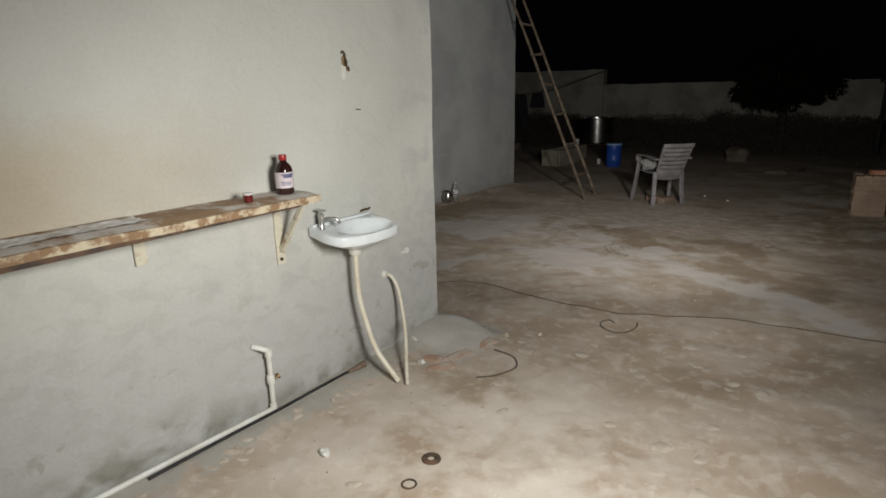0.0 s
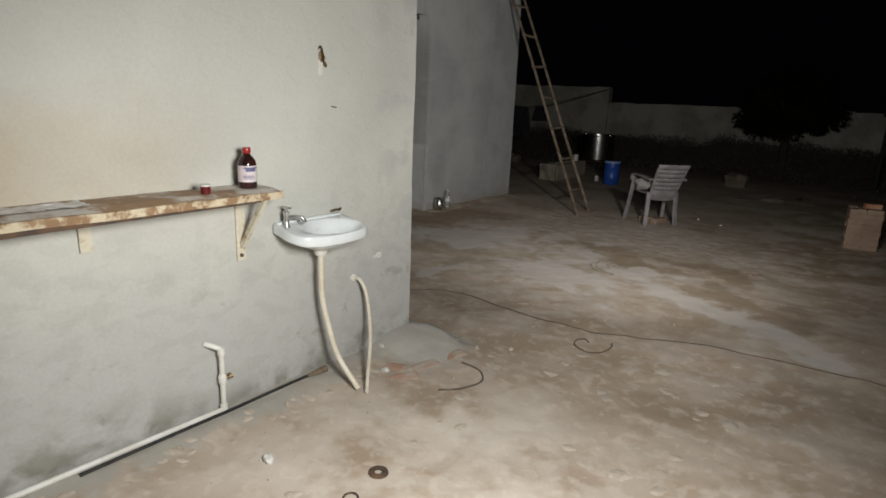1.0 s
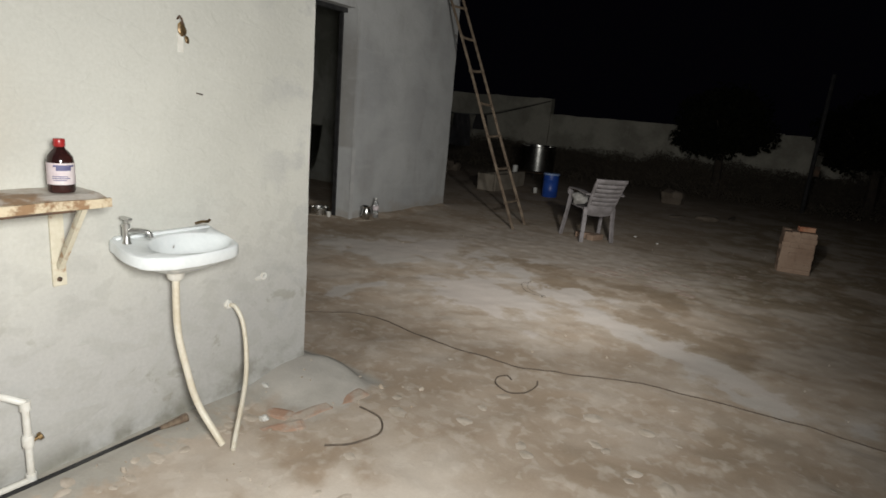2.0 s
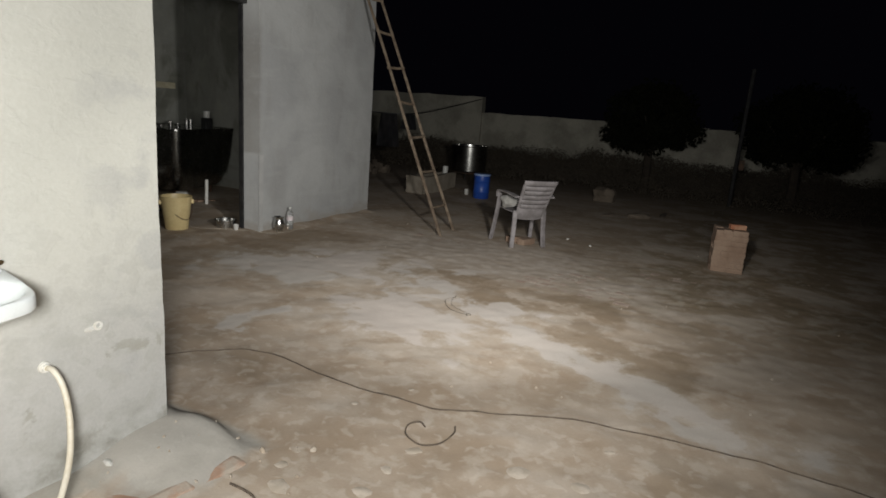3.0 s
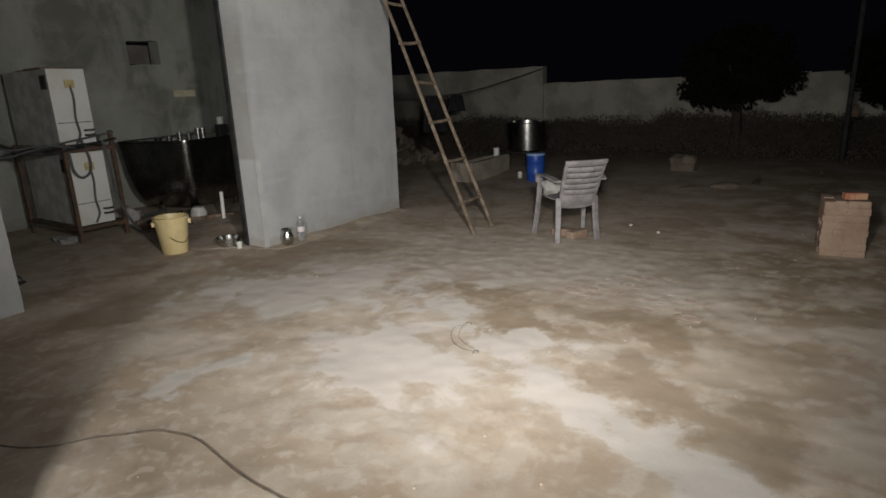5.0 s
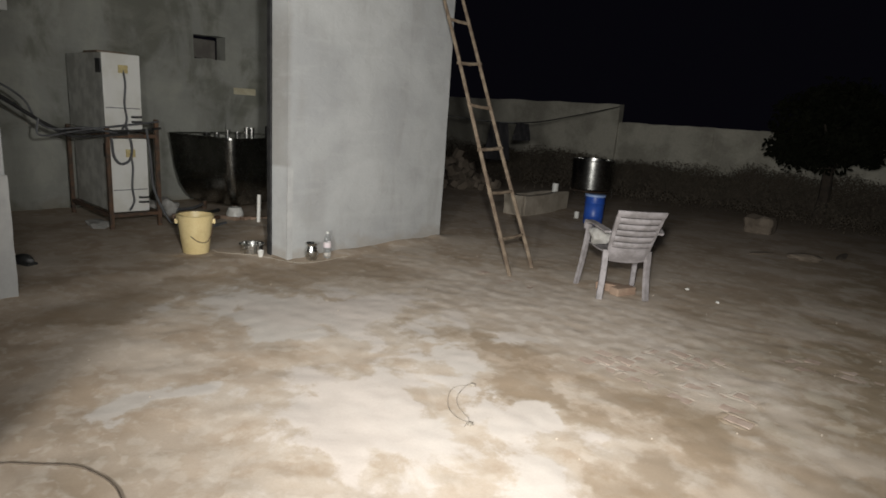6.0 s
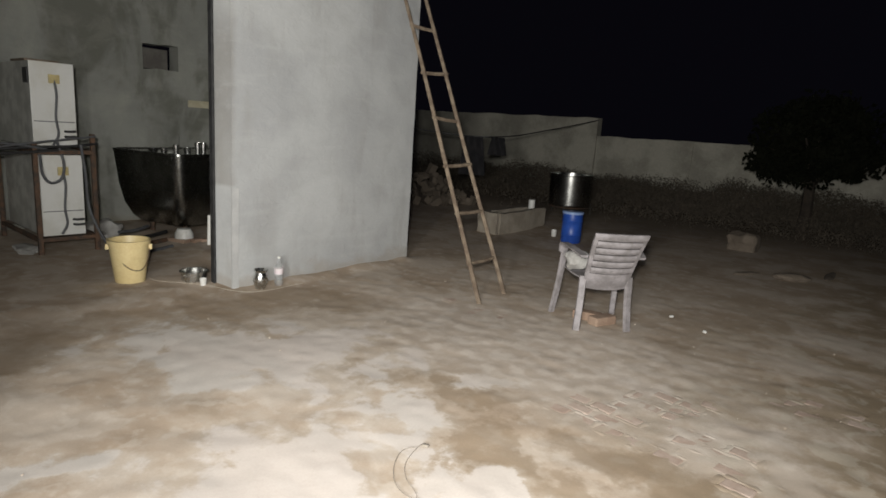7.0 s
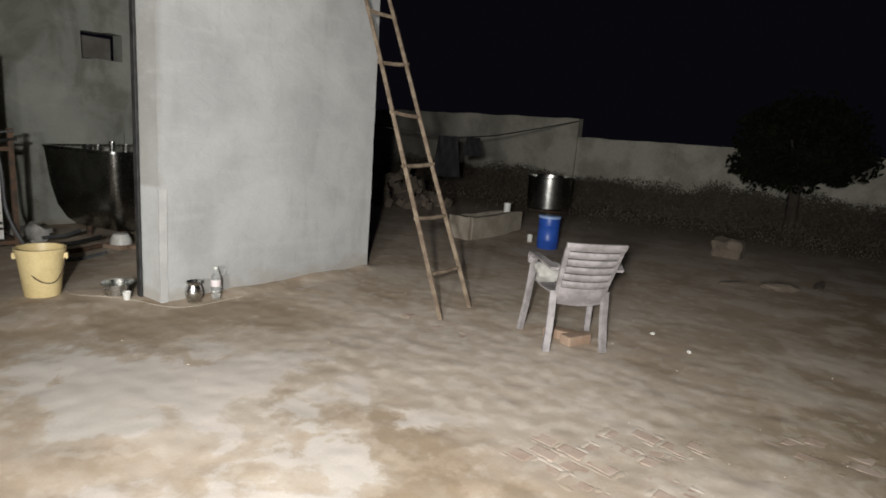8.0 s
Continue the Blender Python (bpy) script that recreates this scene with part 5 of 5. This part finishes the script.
def tree(at, height, spread, low, seed):
    t = thing("tree", "dark bushy tree with a low rounded crown", "tree", at, group="trees by the boundary")
    r = random.Random(seed)
    bm = bmesh.new()
    add_tube(bm, smooth_line([(0, 0, -0.1), (0.04, 0.02, 0.4), (0.0, 0.05, low + 0.3), (0.05, 0.0, low + 0.9)]), 0.12, 8, 0.06)
    for k in range(7):
        a = k * 0.9 + r.uniform(-0.2, 0.2)
        add_tube(bm, smooth_line([(0, 0.03, low * 0.8), (0.4 * spread * math.cos(a), 0.4 * spread * math.sin(a), low + 0.4), (0.75 * spread * math.cos(a), 0.75 * spread * math.sin(a), low + 0.5 + r.uniform(0, 0.5))]), 0.05, 6, 0.015)
    part("trunk", bm, M_BARK, t, smooth=True)
    verts, faces = [], []
    clumps = []
    for k in range(95):
        a, q = r.uniform(0, 6.28), r.random() ** 0.5
        z = low + (height - low) * (0.06 + r.random() * 0.9)
        cap = math.sqrt(max(0.05, 1 - ((z - low) / (height - low) * 2 - 0.75) ** 2 * 0.6))
        clumps.append((spread * q * cap * math.cos(a), spread * q * cap * math.sin(a), z, r.uniform(0.18, 0.4)))
    for cx, cy, cz, cr in clumps:
        for b in range(150):
            d = Vector((r.gauss(0, 1), r.gauss(0, 1), r.gauss(0, 0.8))).normalized() * cr * r.random() ** 0.4
            p = Vector((cx, cy, cz)) + d
            u = Vector((r.gauss(0, 1), r.gauss(0, 1), r.gauss(0, 1))).normalized()
            v = u.orthogonal().normalized()
            s = r.uniform(0.035, 0.075)
            n = len(verts)
            verts += [tuple(p - u * s), tuple(p + v * s * 0.5), tuple(p + u * s), tuple(p - v * s * 0.5)]
            faces.append((n, n + 1, n + 2, n + 3))
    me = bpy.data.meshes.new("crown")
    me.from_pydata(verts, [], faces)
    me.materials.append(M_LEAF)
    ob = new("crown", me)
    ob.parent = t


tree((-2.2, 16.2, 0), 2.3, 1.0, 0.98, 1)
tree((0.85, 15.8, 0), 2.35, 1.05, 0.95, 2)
polet = thing("yard_pole", "thin dark iron pole standing in the yard", "pole", (-0.25, 14.6, 0))
part("shaft", tube([(0, 0, -0.1), (0.02, 0, 2.7)], 0.04, 8), M_BLACK, polet)
part("box", box((0.05, -0.08, 0.75), (0.15, 0.04, 0.95), 0.01), M_IRON, polet, "small dull metal box")

# ---- paving bricks and clods trodden into the mud ----
pav = thing("brick_paving", "half-buried brick paving showing through the mud", "paving", kind="structure")
proto = None
rng = random.Random(21)
silt = bmesh.new()
ALONG, ACROSS = Vector((0.995, -0.1, 0)), Vector((0.1, 0.995, 0))
for i in range(-11, 18):
    for j in range(13):
        u, v = i * 0.158 + 0.079 * (j % 2), j * 0.108
        p = Vector((-1.95, 6.3, 0)) + u * ALONG + v * ACROSS
        cover = noise.noise(p * 1.3 + Vector((2, 7, 0))) + 0.25 * noise.noise(p * 5)
        core = 0 < i < 8 and j < 4
        if rng.random() < 0.04 + 0.1 * j if core else cover < 0.24:
            continue
        if proto is None:
            proto = part("brick", box((-0.07, -0.045, -0.05), (0.07, 0.045, 0.0), 0.012), M_PAVE, pav)
            ob = proto
        else:
            ob = new("brick", proto.data)
            ob.parent = pav
        z = ground_height(p.x, p.y) + (0.0002 if core else -0.001)
        ob.matrix_basis = pose(p.x, p.y, z + rng.uniform(-0.002, 0.002), rng.uniform(-1.3, 1.3), rng.uniform(-1.3, 1.3), -6 + rng.uniform(-3, 3))
        # dried silt standing proud in the joints round each brick
        for side, way, half in ((ACROSS * 0.054, ALONG, 0.078), (ACROSS * -0.054, ALONG, 0.078), (ALONG * 0.079, ACROSS, 0.053), (ALONG * -0.079, ACROSS, 0.053)):
            if rng.random() < (0.3 if core else 0.5):
                continue
            flat = Vector((way.y, -way.x, 0))
            rows = []
            for q in range(6):
                c = p + side + way * half * (q / 2.5 - 1) + flat * rng.uniform(-0.003, 0.003)
                w, h = rng.uniform(0.01, 0.024), rng.uniform(-0.003, 0.0022) - (0.003 if q in (0, 5) else 0)
                rows.append([silt.verts.new(c + flat * d + Vector((0, 0, z + e))) for d, e in ((-w * 1.6, -0.006), (-w * 0.5, h), (w * 0.5, h), (w * 1.6, -0.006))])
            for g, k in zip(rows, rows[1:]):
                for n in range(3):
                    silt.faces.new((g[n], g[n + 1], k[n + 1], k[n]))
bmesh.ops.recalc_face_normals(silt, faces=silt.faces[:])
part("silt_joint", silt, M_EARTH, pav, "pale dried silt in the joints", True)

edge = thing("apron_edging", "broken red brick edging round the raised apron", "edging", kind="structure")
for x, y, a, lean in ((-1.83, 2.56, 78, 7), (-1.79, 2.77, 84, 4), (-1.83, 2.37, 60, 9), (-1.98, 2.44, 15, 5)):
    part("brick", box((-0.105, -0.045, -0.05), (0.105, 0.045, 0.0), 0.022), M_APRON_BRICK, edge).matrix_basis = pose(x, y, ground_height(x, y) + 0.004, lean, -3, a)

crumbs = thing("clods", "loose crumbs of mud and plaster on the ground", "clods", kind="stuff")
bm = bmesh.new()
rng = random.Random(8)
for k in range(170):
    x, y = rng.uniform(-4.4, 2.0), rng.uniform(1.2, 9.0)
    if k < 60:
        x, y = rng.uniform(-2.2, -1.4), rng.uniform(1.0, 3.1)
    s = rng.uniform(0.003, 0.007) if k >= 60 or rng.random() < 0.85 else rng.uniform(0.008, 0.016)
    m = pose(x, y, ground_height(x, y) + s * 0.25, rng.uniform(0, 360), rng.uniform(0, 360), rng.uniform(0, 360)) @ Matrix.Diagonal((s * 1.3, s, s * 0.6, 1))
    bmesh.ops.create_icosphere(bm, subdivisions=1, radius=1.0, matrix=m)
part("crumb", bm, M_CLOD, crumbs)
flakes = thing("plaster_flakes", "flat pale crusts of plaster trodden into the mud", "crusts", kind="stuff")
bm = bmesh.new()
spots = [(-0.77, 3.43), (-0.62, 3.18), (-0.89, 2.91), (-0.32, 3.05), (-0.84, 2.37), (-0.59, 2.33), (-0.47, 3.02), (-0.43, 2.33), (-0.54, 2.04), (-1.62, 2.94), (-1.53, 2.82), (-1.24, 2.97), (-0.94, 2.96), (-0.67, 3.2), (-0.51, 3.47), (-1.46, 2.4)]
spots += [(rng.uniform(-1.9, 0.3), rng.uniform(1.3, 3.9)) for k in range(24)]
spots += [(rng.uniform(-2.16, -1.95) + 0.03 * rng.random(), rng.uniform(0.6, 2.4)) for k in range(34)]
for k, (x, y) in enumerate(spots):
    w = rng.uniform(0.022, 0.05) if k < 16 else rng.uniform(0.012, 0.034)
    o = Vector((k * 3.7, k * 1.3, 0))
    n, ring, inner = 11, [], []
    turn, long = rng.uniform(0, 6.28), rng.uniform(1.0, 1.7)
    for q in range(n):
        a = 6.2832 * q / n
        r = w * (1 + 0.4 * noise.noise(Vector((math.cos(a), math.sin(a), 0)) * 1.4 + o))
        u, v = r * long * math.cos(a), r * math.sin(a)
        px, py = x + u * math.cos(turn) - v * math.sin(turn), y + u * math.sin(turn) + v * math.cos(turn)
        g = ground_height(px, py)
        ring.append(bm.verts.new((px, py, g - 0.003)))
        inner.append(bm.verts.new((x + 0.72 * (px - x), y + 0.72 * (py - y), g + w * 0.05)))
    top = bm.verts.new((x, y, ground_height(x, y) + w * 0.07))
    for q in range(n):
        bm.faces.new((ring[q], ring[(q + 1) % n], inner[(q + 1) % n], inner[q]))
        bm.faces.new((inner[q], inner[(q + 1) % n], top))
part("crust", bm, M_CRUST, flakes, smooth=True)
for x, y, s in ((-1.73, 1.44, 0.03), (-1.95, 2.37, 0.026), (-2.15, 2.55, 0.02), (-1.95, 8.55, 0.02), (-1.62, 8.35, 0.018)):
    c = thing("plaster_scrap", "small white scrap of plaster on the mud", "scrap", (x, y, ground_height(x, y)), group="white scraps")
    part("body", lump((s, s * 0.7, s * 0.6), x, 0.5), M_WHITE, c).matrix_basis = pose(0, 0, s * 0.3)

sprig = thing("weed_sprig", "tiny green weed growing beside the pipe", "weed", (-2.13, 0.62, 0.02))
for k in range(9):
    a, h = k * 0.7, 0.018 + 0.007 * (k % 3)
    bm = bmesh.new()
    ca, sa = math.cos(a), math.sin(a)
    q = [bm.verts.new(v) for v in ((0, 0, 0), (0.012 * ca - 0.004 * sa, 0.012 * sa + 0.004 * ca, h * 0.7), (0.027 * ca, 0.027 * sa, h), (0.012 * ca + 0.004 * sa, 0.012 * sa - 0.004 * ca, h * 0.7))]
    bm.faces.new(q)
    part("leaf", bm, M_GREEN, sprig)
